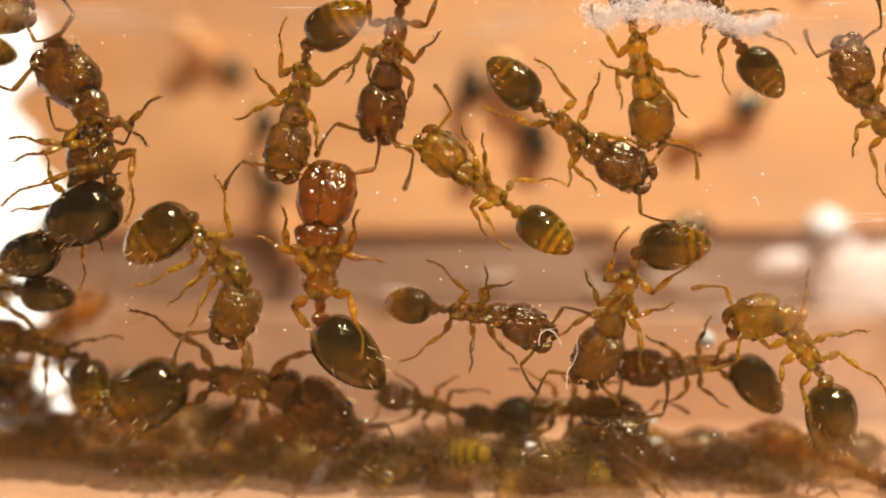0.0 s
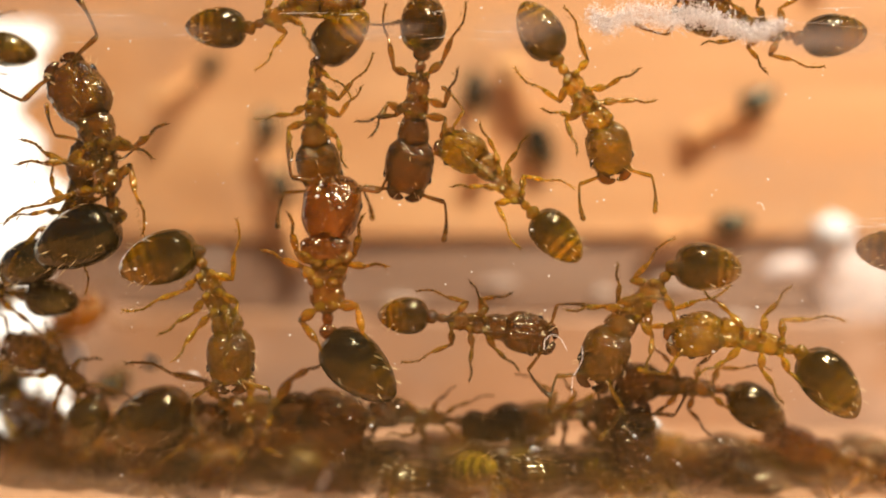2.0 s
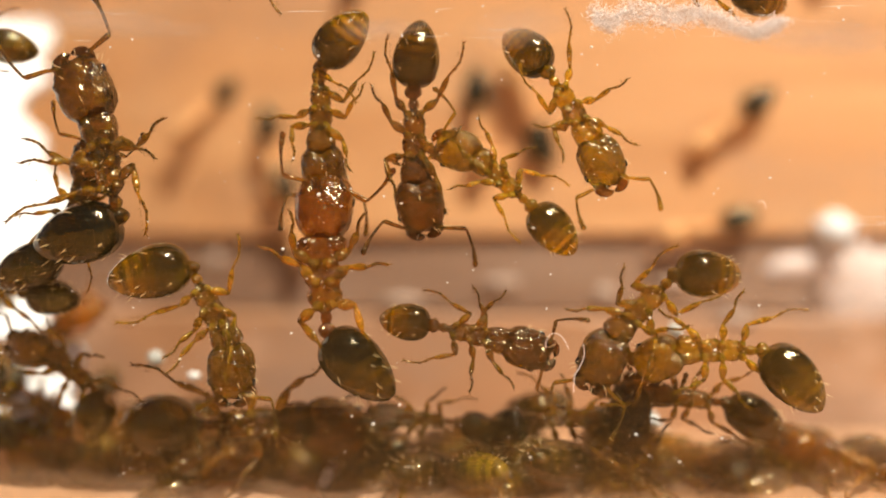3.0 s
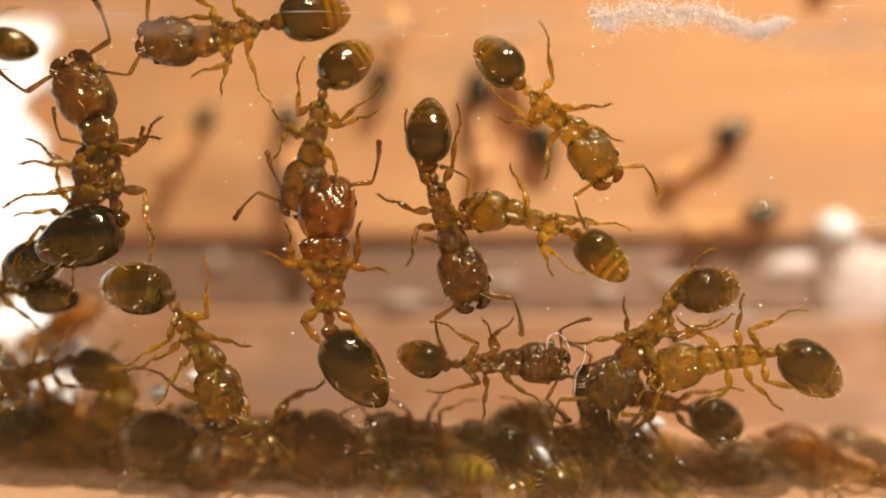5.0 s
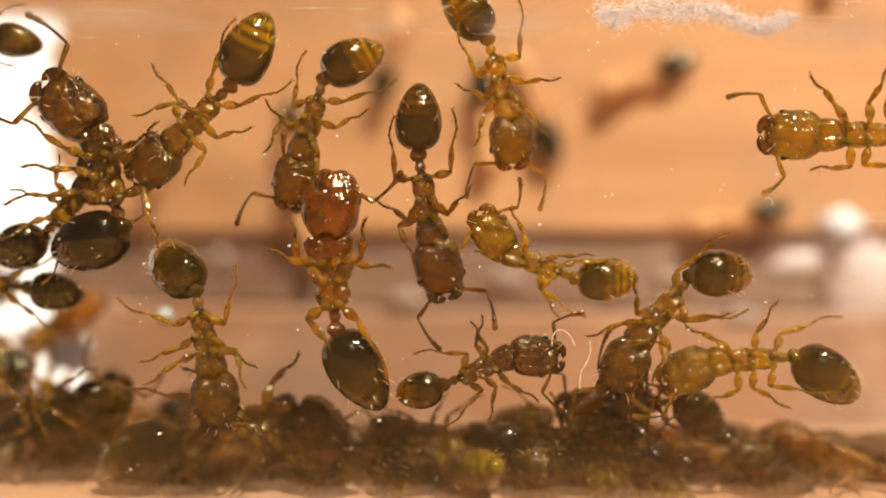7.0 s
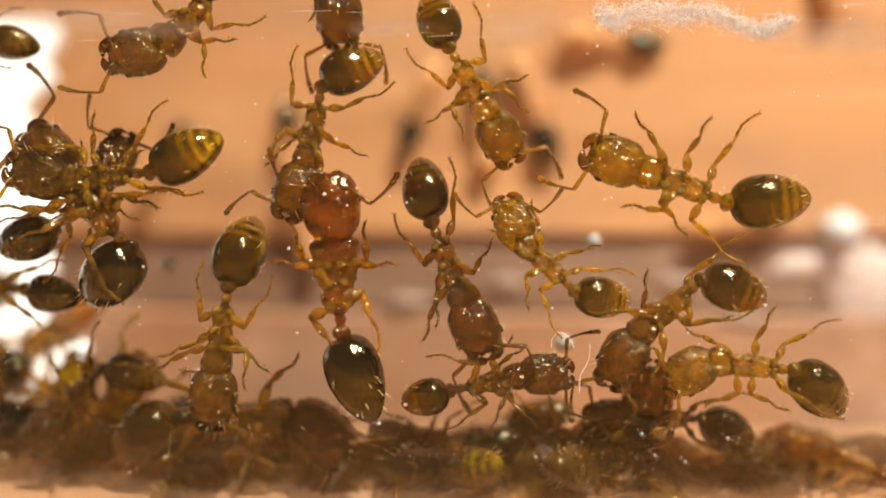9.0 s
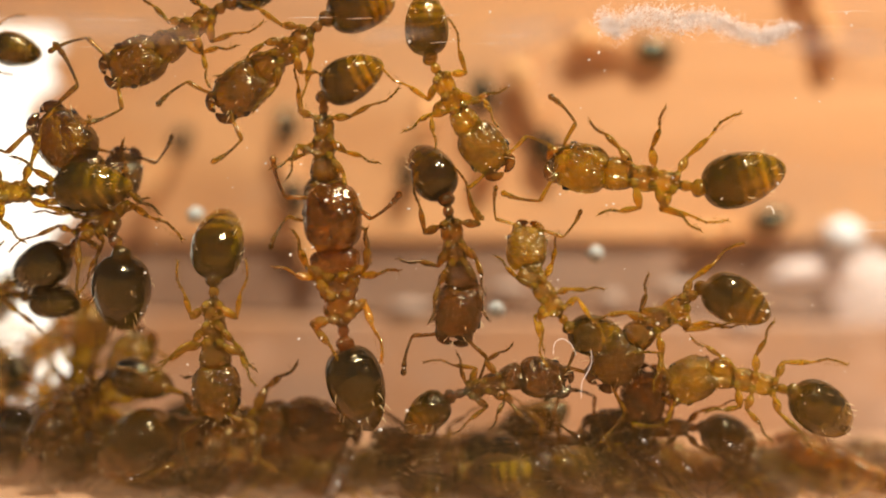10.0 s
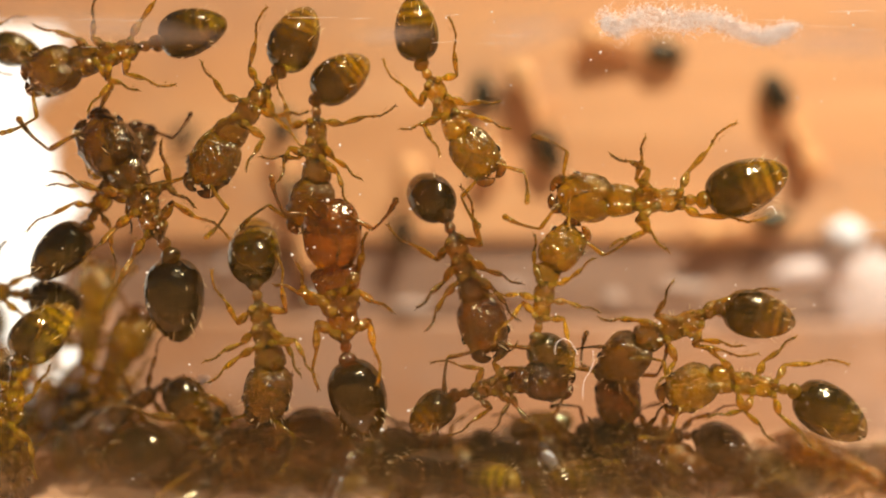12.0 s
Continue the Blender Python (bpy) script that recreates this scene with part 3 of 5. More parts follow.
def crawl(ant, size, away, rows, seed, feet=(), place=on_pane, tips=()):
    """Key an ant's way. rows: seconds, x, z of its trunk's middle in mm, heading,
    turn of the head, turn of the gaster and, where they lean away from the pane, by how much the head and the gaster do."""
    walk(ant, [(r[0], place(*r[1:4], size, away)) for r in rows])
    flip = -1.0 if place is on_pane else 1.0     # seen from below, left and right trade places
    head = [p for p in ant.children if p.name.startswith("head")][0]
    tail = [p for p in ant.children if p.name.startswith("gaster")][0]
    at = head.location.copy()
    lean = [r[6:8] if len(r) > 6 else (0, 0) for r in rows]
    walk(head, [(r[0], Matrix.Translation(at) @ pose(0, 0, 0, 0, -n[0], flip * r[4])) for r, n in zip(rows, lean)])
    at = tail.location.copy()
    walk(tail, [(r[0], Matrix.Translation(at) @ pose(0, 0, 0, 0, n[1], flip * r[5])) for r, n in zip(rows, lean)])
    if place is on_pane:
        tread(ant, size, rows, feet, seed)
    rnd = random.Random(seed + 50)
    hs = head.scale.x
    nod = [(r[0], r[4], 0.0, 0.0) for r in rows]
    for k, feeler in enumerate([p for p in head.children if p.name.startswith("antenna")]):
        at = feeler.location.copy()
        mid = rnd.uniform(-25, 25)
        side = 1 - 2 * k
        known = [f for f in tips if f[1] == k]
        keys = []
        for t in sorted({0, 0.8, 1.7, 2.6, 3.6, 4.7, 5.6, 6.6, 7.6, 8.7, 9.6, 10.4, 11.2, 12} | {f[0] for f in known}):
            turn, rise = mid + rnd.uniform(-16, 16), rnd.uniform(-8, 14)
            near = [f for f in known if abs(f[0] - t) < 0.7]
            if near:
                x, z, h = between(rows, t)
                a = flip * radians(between(nod, t)[0])
                tip = Vector(toe_from(x, z, h, size, min(near, key=lambda f: abs(f[0] - t))[2:]))
                tip = Vector((tip.x * math.cos(a) + tip.y * math.sin(a), tip.y * math.cos(a) - tip.x * math.sin(a))) / hs
                d = tip - Vector((76, 20 * side)) * PX
                turn = math.degrees(math.atan2(d.y, d.x)) - side * 40.0
                turn = max(-60, min(60, (turn + 180) % 360 - 180))
            keys.append((t, Matrix.Translation(at) @ pose(0, 0, 0, 0, rise, turn)))
        walk(feeler, keys)


# ---------------------------------------------------------------- the box
FLOOR = -5.95
BACK = 12.0


def shade_bend(x):
    """How far the back boards are bent away at x (mm), so that the sun dims towards the left."""
    d, q = abs(x - 8.0), 100.0 if x < 8.0 else 140.0
    return min(d, 18.0) ** 2 / q + max(d - 18.0, 0.0) * 36.0 / q


def board(name, lo, hi, material, label, bevel=0.15):
    bm = box(bmesh.new(), lo, hi, bevel)
    return tagged(mesh_object(name, bm, material, None, "", False), label, "board", "", "structure")


def bent_board(name, lo, hi, material, label, bevel=0.15):
    """A plank bowed across to shape the sunlight on it, with broken edges."""
    bm = bmesh.new()
    loops = []
    for i in range(57):
        x = lo[0] + (hi[0] - lo[0]) * i / 56
        f, b = lo[1] + shade_bend(x), hi[1] + shade_bend(x)
        loops.append([bm.verts.new((x, y, z)) for y, z in ((f, lo[2] + bevel), (f, hi[2] - bevel), (f + bevel, hi[2]), (b, hi[2]), (b, lo[2]), (f + bevel, lo[2]))])
    for p, q in zip(loops, loops[1:]):
        for k in range(6):
            bm.faces.new((p[k], p[(k + 1) % 6], q[(k + 1) % 6], q[k]))
    bm.faces.new(loops[0])
    bm.faces.new(loops[-1])
    return tagged(mesh_object(name, bm, material, None, "", False), label, "board", "", "structure")


bent_board("wall_back_upper", (-30.0, BACK, 0.55), (40, BACK + 3, 30), WOOD_ORANGE, "orange-stained wooden back board")
# a darker strip, set back a little between the two boards
bent_board("wall_back_middle", (-30.0, BACK + 0.24, -2.1), (40, BACK + 3, 0.5), WOOD_GREY, "darker grey-brown wooden strip")
bent_board("wall_back_lower", (-30.0, BACK, -9.0), (40, BACK + 3, -2.15), WOOD_PINK, "pinkish worn wooden back board")
# white card with a ragged edge, added for the bright opening at the left
bm = bmesh.new()
rim = [(-16.0, 0.0), (-16.0, 17.0)]
rnd = random.Random(3)
for i in range(41):
    v = 17.0 - 17.0 * i / 40
    rim.append((3.0 - 0.295 * v + 0.55 * math.sin(v * 0.9) + 0.35 * math.sin(v * 2.3 + 1) + rnd.uniform(-0.15, 0.15), v))
faces = [[bm.verts.new((x, y, z)) for x, z in rim] for y in (-0.2, 0.2)]
bm.faces.new(faces[0])
bm.faces.new(faces[1])
for i in range(len(rim)):
    k = (i + 1) % len(rim)
    bm.faces.new((faces[0][i], faces[0][k], faces[1][k], faces[1][i]))
card = tagged(mesh_object("wall_left", bm, WHITE, None, "", False), "white card added for the bright area at the left", "card", "", "structure")
CARD = pose(-13.2 * MM, 4.5 * MM, (FLOOR + 0.9) * MM, -38, 0, 0)
card.matrix_world = CARD
board("floor", (-30, 0.05, FLOOR - 1.5), (40, BACK - 0.02, FLOOR), WOOD_FLOOR, "pinkish wooden floor of the box", 0.05)
board("ground", (-900, -600, -12.0), (900, 900, -9.02), WOOD_ORANGE, "orange wooden table top under the box", 0.4)

bm = box(bmesh.new(), (-30, -1.0, -9.0), (40, 0.0, 30), 0.05)
pane = tagged(mesh_object("window_1", bm, ACRYLIC, None, "", False), "scratched clear acrylic front pane", "window", "", "structure")
pane.visible_shadow = False

# ---------------------------------------------------------------- the ants on the pane
major = ant_like("major", 0.99, 1.15, 1.25, "large reddish ant with big smooth head and dark gaster", "ants on the clear pane", 1)
upper_b = ant_like("amber", 0.88, 1.12, 1.07, "amber ant with banded gaster, head against the large ant", "ants on the clear pane", 2)
centre_c = ant_like("brown", 0.94, 1.12, 0.98, "reddish-brown ant with a dome-shaped dark gaster", "ants on the clear pane", 3)
gold_d = ant_like("gold", 0.78, 1.12, 1.11, "golden translucent ant with a yellow-banded gaster", "ants on the clear pane", 4)
right_e = ant_like("amber", 0.92, 1.12, 1.06, "brown ant with a yellow-barred gaster, head low", "ants on the clear pane", 5)
mid_f = ant_like("brown", 0.79, 1.12, 0.90, "dark brown ant with a round shiny gaster", "ants on the clear pane", 6)
leaving_g = ant_like("amber", 0.86, 1.12, 1.01, "amber ant walking off along the pane", "ants on the clear pane", 7)
hang_h = ant_like("gold", 0.86, 1.12, 1.03, "golden ant hanging head down on the pane", "ants on the clear pane", 8)
top_j = ant_like("amber", 0.73, 1.12, 1.09, "dark banded ant near the white fluff", "ants on the clear pane", 9)
top_k = ant_like("amber", 0.81, 1.12, 1.10, "amber ant passing behind the white fluff", "ants on the clear pane", 10)
left_l = ant_like("dark", 1.10, 1.12, 1.13, "dark brown ant with a glossy bristly gaster", "ants on the clear pane", 11)
left_m = ant_like("dark", 0.80, 1.12, 1.25, "dark ant half hidden behind another by the white card", "ants on the clear pane", 12)
top_n = ant_like("amber", 0.77, 1.12, 1.08, "pale amber ant crossing at the top", "ants on the clear pane", 13)
top_o = ant_like("amber", 0.92, 1.12, 1.16, "amber ant with banded gaster coming down the pane", "ants on the clear pane", 14)
top_p = ant_like("amber", 0.92, 1.12, 1.04, "amber ant with a rough glittering head", "ants on the clear pane", 15)
top_q = ant_like("amber", 0.92, 1.12, 1.09, "amber ant with banded gaster and rough head", "ants on the clear pane", 16)
left_r = ant_like("amber", 0.92, 1.12, 1.25, "brown ant with a barred gaster bent aside", "ants on the clear pane", 17)
low_s = ant_like("brown", 1.24, 1.12, 1.14, "large dark ant lying low by the floor", "ants on the clear pane", 18)
low_u = ant_like("brown", 0.78, 1.12, 1.25, "brown ant with a dark gaster in the pile", "ants on the clear pane", 19)
right_v = ant_like("gold", 0.88, 1.06, 1.25, "orange-golden ant with a dark pointed gaster", "ants on the clear pane", 20)
low_w = ant_like("dark", 0.80, 1.12, 0.97, "dark ant in the pile on the floor", "ants on the clear pane", 21)
low_x = ant_like("brown", 0.66, 0.93, 0.90, "reddish ant half buried in the pile", "ants on the clear pane", 22)
low_y = ant_like("brown", 0.76, 1.12, 1.20, "brown ant with a round dark gaster in the corner", "ants on the clear pane", 23)
right_i = ant_like("gold", 0.99, 1.04, 1.16, "golden ant with a rough head and banded gaster", "ants on the clear pane", 24)
corner_t = ant_like("dark", 0.84, 1.02, 0.93, "dark ant with a round glossy gaster before the white card", "ants on the clear pane", 25)
corner_u = ant_like("brown", 0.72, 1.12, 1.00, "brown ant with a round gaster high before the white card", "ants on the clear pane", 26)

low_z = ant_like("brown", 0.90, 1.12, 1.0, "reddish-brown ant rearing up out of the pile", "ants on the clear pane", 27)
climb_a = ant_like("gold", 0.90, 1.1, 1.05, "golden ant climbing the pile by the card", "ants climbing by the card", 28)
climb_d = ant_like("gold", 0.92, 1.1, 1.05, "golden ant climbing the pile by the card", "ants climbing by the card", 31)

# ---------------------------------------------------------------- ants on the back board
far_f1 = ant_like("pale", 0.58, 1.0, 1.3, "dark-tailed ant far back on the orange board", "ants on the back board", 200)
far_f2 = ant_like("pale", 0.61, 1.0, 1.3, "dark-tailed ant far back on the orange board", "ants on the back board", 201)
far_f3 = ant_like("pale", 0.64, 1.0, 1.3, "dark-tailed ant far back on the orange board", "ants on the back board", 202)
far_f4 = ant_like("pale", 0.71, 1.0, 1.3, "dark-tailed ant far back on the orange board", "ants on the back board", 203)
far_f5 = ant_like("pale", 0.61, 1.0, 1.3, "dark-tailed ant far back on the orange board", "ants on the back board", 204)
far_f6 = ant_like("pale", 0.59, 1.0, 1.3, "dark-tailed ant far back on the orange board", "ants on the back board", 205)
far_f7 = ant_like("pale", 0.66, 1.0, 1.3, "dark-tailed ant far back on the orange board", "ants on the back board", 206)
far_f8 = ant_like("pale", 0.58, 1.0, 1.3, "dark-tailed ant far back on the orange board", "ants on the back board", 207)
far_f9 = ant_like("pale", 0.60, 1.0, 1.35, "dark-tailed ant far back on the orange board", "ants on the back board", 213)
far_c3 = ant_like("brightened", 0.80, 1.0, 1.0, "dark ant on the leaning white card", "ants on the white card", 208)
far_c4 = ant_like("brightened", 0.80, 1.0, 1.0, "dark ant on the leaning white card", "ants on the white card", 209)
far_c5 = ant_like("brightened", 0.80, 1.0, 1.0, "dark ant on the leaning white card", "ants on the white card", 210)
far_c6 = ant_like("brightened", 0.80, 1.0, 1.0, "dark ant on the leaning white card", "ants on the white card", 211)
far_c7 = ant_like("brightened", 0.80, 1.0, 1.0, "dark ant on the leaning white card", "ants on the white card", 212)

# ---------------------------------------------------------------- ants heaped on the floor
def tuck(ant, seed):
    """Draw the legs in to the body."""
    r = random.Random(seed)
    for k, leg in enumerate([p for p in ant.children if p.name.startswith("leg")]):
        side = 1 if k < 3 else -1
        turn = (35, -25, -35)[k % 3] * side + r.uniform(-15, 15)
        leg.rotation_euler = (0, 0, radians(turn))
        leg.children[0].rotation_euler = (0, 0, radians((40, 30, 25)[k % 3] * side * r.choice((1, -1)) + r.uniform(-20, 20)))
    for head in [p for p in ant.children if p.name.startswith("head")]:
        for k, feeler in enumerate([q for q in head.children if q.name.startswith("antenna")]):
            feeler.rotation_euler = (0, radians(r.uniform(20, 40)), radians((1 - 2 * k) * r.uniform(-70, -40)))


HEAP = []
rnd = random.Random(21)
for i in range(20):
    kind = ("brightened", "amber", "brown", "brightened", "gold", "amber")[i % 6]
    size = rnd.uniform(0.92, 1.12)
    layer = (0, 0, 0, 1, 0, 0)[i % 6]
    x = -10.5 + 21.5 * ((i * 7) % 20 + 0.5) / 20 + rnd.uniform(-0.3, 0.3)
    if layer and x > -3:
        layer -= 1
    if x > 5.5 and i % 3:
        x -= 8.0
    y = (3.2, 3.9, 4.9)[layer] + 2.4 * rnd.random()
    a = ant_like(kind, size, 1.0, 1.0, "dark amber ant in the pile on the floor", "ants piled on the floor", 100 + i)
    HEAP.append((a, x, y, rnd.choice((0, 180)) + rnd.uniform(-50, 50), size, FLOOR - 0.15 + 0.5 * layer, rnd.uniform(-22, 22)))
for i in range(9):
    kind = ("amber", "brightened", "gold")[i % 3]
    size = rnd.uniform(0.75, 0.95)
    x = -9.5 + 20.0 * (i + 0.5) / 9 + rnd.uniform(-0.4, 0.4)
    a = ant_like(kind, size, 1.0, 1.0, "amber ant standing on the floor by the pane", "ants piled on the floor", 160 + i)
    HEAP.append((a, x, (2.9 if i % 2 else 3.6) + rnd.uniform(0, 0.8), rnd.choice((0, 180)) + rnd.uniform(-35, 35), size, FLOOR, rnd.uniform(-8, 8)))
for i in range(6):
    # the pile climbs towards the card
    x = -10.6 + 0.7 * i + rnd.uniform(-0.3, 0.3)
    a = ant_like(("brightened", "amber", "brightened")[i % 3], rnd.uniform(0.8, 0.95), 1.0, 1.0, "brown ant high in the pile by the card", "ants piled on the floor", 190 + i)
    HEAP.append((a, x, rnd.uniform(5.2, 7.4), rnd.uniform(0, 360), 0.88, FLOOR + (0.5, 0.2, 0.8)[i % 3] - 0.06 * i, rnd.uniform(-25, 25)))


for i in range(5):
    size = rnd.uniform(0.85, 1.0)
    a = ant_like(("amber", "brightened")[i % 2], size, 1.0, 1.0, "amber ant at the thin end of the pile", "ants piled on the floor", 230 + i)
    HEAP.append((a, 4.6 + 1.5 * i, rnd.uniform(2.6, 4.4), rnd.choice((20, 160, 200)) + rnd.uniform(-30, 30), size, FLOOR + (0.5, 0.1, 0.3)[i % 3], rnd.uniform(-25, 10)))


# ---------------------------------------------------------------- fluff, fibres, dust and scratches on the pane
def at_pane(u, v):
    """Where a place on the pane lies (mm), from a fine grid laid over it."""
    return Vector(((u - 784) * PX, 0.0, (441 - v) * PX))


def fluff():
    """A smear of white lint: flat clumps and hundreds of short fibres."""
    r = random.Random(5)
    line = [(1040, 20), (1062, 44), (1095, 20), (1140, 22), (1185, 28), (1230, 20), (1275, 40), (1318, 58), (1345, 50), (1372, 34)]
    thick = [22, 16, 26, 26, 22, 22, 18, 13, 14, 8]
    bm = bmesh.new()
    for i in range(6600):
        k = r.uniform(0, len(line) - 1.001)
        j, f = int(k), k - int(k)
        c = Vector(line[j]).lerp(Vector(line[j + 1]), f)
        th = thick[j] * (1 - f) + thick[j + 1] * f
        p = at_pane(c.x + r.gauss(0, 9), c.y + r.gauss(-4, th * 0.45)) + Vector((0, 0.02 + 0.08 * r.random(), 0))
        if i % 4:
            a, b, h = r.uniform(0.7, 2.8) * PX, r.uniform(0.3, 1.2) * PX, r.uniform(0.15, 0.4) * PX
            turn = r.uniform(-0.7, 0.9)
            u, w = Vector((math.cos(turn), 0, math.sin(turn))), Vector((-math.sin(turn), 0, math.cos(turn)))
            ring = [bm.verts.new(p + q) for q in (u * a, w * b, -u * a * 0.8, -w * b)]
            top, low = bm.verts.new(p + Vector((0, -h, 0))), bm.verts.new(p + Vector((0, h, 0)))
            for n in range(4):
                bm.faces.new((ring[n], ring[(n + 1) % 4], top))
                bm.faces.new((ring[(n + 1) % 4], ring[n], low))
        else:
            a = r.gauss(0.2, 0.9)
            ln = r.uniform(5, 20) * PX
            d = Vector((math.cos(a), r.uniform(-0.2, 0.2), math.sin(a)))
            n = Vector((-d.z, 0, d.x)) * r.uniform(-0.25, 0.25)
            limb(bm, [p, p + d * ln * 0.5 + n * ln, p + d * ln], [0.35 * PX, 0.4 * PX, 0.2 * PX], 3)
    return tagged(mesh_object("lint", bm, FIBRE), "white fibrous lint smeared on the clear pane", "lint", "", "stuff")


def fibre(path, label):
    bm = bmesh.new()
    pts = [at_pane(*p) + Vector((0, 0.05 + 0.02 * math.sin(i), 0)) for i, p in enumerate(path)]
    smooth = []
    for i in range(len(pts) - 1):
        a, b, c, d = pts[max(i - 1, 0)], pts[i], pts[i + 1], pts[min(i + 2, len(pts) - 1)]
        for k in range(5):
            u = k / 5
            smooth.append(0.5 * (2 * b + (c - a) * u + (2 * a - 5 * b + 4 * c - d) * u * u + (3 * b - a - 3 * c + d) * u ** 3))
    smooth.append(pts[-1])
    limb(bm, smooth, [PX * 0.55] * len(smooth), 5)
    return tagged(mesh_object("fibre", bm, FIBRE), label, "fibre", "fibres on the pane")


fluff()
fibre([(954, 612), (956, 594), (968, 584), (982, 590), (990, 602), (994, 612)], "thin curled white fibre stuck on the pane")
fibre([(1021, 604), (1022, 625), (1014, 645), (1005, 660), (1003, 690)], "thin bent white fibre stuck on the pane")
fibre([(1330, 352), (1337, 350), (1342, 355), (1344, 364)], "short curled white fibre stuck on the pane")

bm = bmesh.new()
r = random.Random(9)
for i in range(420):
    p = at_pane(r.uniform(-100, 1668), r.uniform(0, 880)) + Vector((0, 0.015, 0))
    made = bmesh.ops.create_icosphere(bm, subdivisions=1, radius=PX * (0.5 + 2.4 * r.random() ** 4))["verts"]
    k = (r.uniform(0.7, 1.5), 0.5, r.uniform(0.7, 1.3))
    for v in made:
        v.co = Vector((v.co.x * k[0], v.co.y * k[1], v.co.z * k[2])) + p
tagged(mesh_object("dust", bm, DUST), "fine white dust specks on the pane", "dust", "", "stuff")

bm = bmesh.new()
for i in range(30):
    band = r.choice((14, 20, 42, 50, 56, 385, 388))
    u, v = r.uniform(-50, 1600), band + r.gauss(0, 5)
    if band > 200:
        u = 1500 + r.uniform(-60, 50)
    ln = r.uniform(20, 110)
    a, b = at_pane(u, v), at_pane(u + ln, v + r.uniform(-3, 3))
    up = Vector((0, 0.01, 0))
    limb(bm, [a + up, a.lerp(b, 0.4) + up, b + up], [0.1 * PX, r.uniform(0.2, 0.5) * PX, 0.1 * PX], 4)
tagged(mesh_object("scratches", bm, DUST), "thin pale horizontal scratches on the pane", "scratches", "", "stuff")


def smudge(u, v, w, h, seed):
    """A greasy smudge on the outside of the pane."""
    bm = bmesh.new()
    n = 28
    rim = [bm.verts.new((1000 * math.cos(2 * math.pi * i / n), 0, 1000 * math.sin(2 * math.pi * i / n))) for i in range(n)]
    mid = bm.verts.new((0, -8, 0))
    for i in range(n):
        bm.faces.new((rim[i], rim[(i + 1) % n], mid))
    ob = mesh_object("smudge", bm, FILM)
    k = (24.14 - 1.01) / 24.14
    ob.matrix_world = pose((u - 784) * PX * k * MM, -1.006 * MM, (441 - v) * PX * k * MM, 0, seed * 3 - 6, 0) @ Matrix.Diagonal((w * PX * MM, 0.0005, h * PX * MM, 1))
    ob.visible_shadow = False
    return tagged(ob, "faint greasy smudge on the clear pane", "smudge", "", "stuff")


for i, (u, v, w, h) in enumerate(((905, 40, 110, 45), (660, 45, 90, 24), (1480, 480, 190, 130), (1440, 60, 200, 40), (150, 28, 240, 36))):
    smudge(u, v, w, h, i)


def haze(u, v, w, h, seed):
    """A hazy film on the outside of the pane: two faces, a hair apart."""
    bm = bmesh.new()
    n = 40
    for side in (-1, 1):
        rim = [bm.verts.new((1000 * math.cos(2 * math.pi * i / n), side * 4, 1000 * math.sin(2 * math.pi * i / n))) for i in range(n)]
        bm.faces.new(rim if side < 0 else rim[::-1])
    ob = mesh_object("haze", bm, HAZE, None, "", False)
    k = (24.14 - 1.02) / 24.14
    ob.matrix_world = pose((u - 784) * PX * k * MM, -1.02 * MM - seed * 0.00002, (441 - v) * PX * k * MM) @ Matrix.Diagonal((w * PX * MM, 0.001, h * PX * MM, 1))
    ob.visible_shadow = False
    return tagged(ob, "hazy film added low on the clear pane", "haze", "", "stuff")


haze(784, 1010, 3200, 270, 0)
# a faint sheet of painted haze over the pane, lifting the dark tones
bm = bmesh.new()
bm.faces.new([bm.verts.new((x, -1.09, z)) for x, z in ((-29, -8.5), (38, -8.5), (38, 29), (-29, 29))])
bloom = tagged(mesh_object("dust_bloom", bm, VEIL, None, "", False), "thin warm veil added over the clear pane", "dust", "", "stuff")
bloom.visible_shadow = False


# ---------------------------------------------------------------- pale flecks on the back board and glints on the heap
def fleck(u, v, w, h, seed, material, label, dome=0.16):
    """A flat chip of pale paint on the back board, with an uneven rim."""
    r = random.Random(seed)
    k = (24.14 + BACK) / 24.14
    c = Vector(((u - 784) * PX * k, 0.0, (441 - v) * PX * k))
    c.y = BACK + shade_bend(c.x) + (0.20 if 415 < v < 520 else 0.0)
    bm = bmesh.new()
    n = 26
    rim = []
    for i in range(n):
        a = 2 * math.pi * i / n
        q = r.uniform(0.75, 1.15)
        rim.append((w * PX * k * q * math.cos(a), h * PX * k * q * math.sin(a)))
    lo = [bm.verts.new((c.x + x, c.y + 0.02, c.z + z)) for x, z in rim]
    hi = [bm.verts.new((c.x + 0.9 * x, c.y - 0.10, c.z + 0.9 * z)) for x, z in rim]
    mid = bm.verts.new((c.x, c.y - dome, c.z - (dome - 0.16) * 0.5))
    for i in range(n):
        bm.faces.new((lo[i], lo[(i + 1) % n], hi[(i + 1) % n], hi[i]))
        bm.faces.new((hi[i], hi[(i + 1) % n], mid))
    bm.faces.new(lo)
    return tagged(mesh_object("paint_fleck", bm, material), label, "paint fleck", "flecks on the back board")


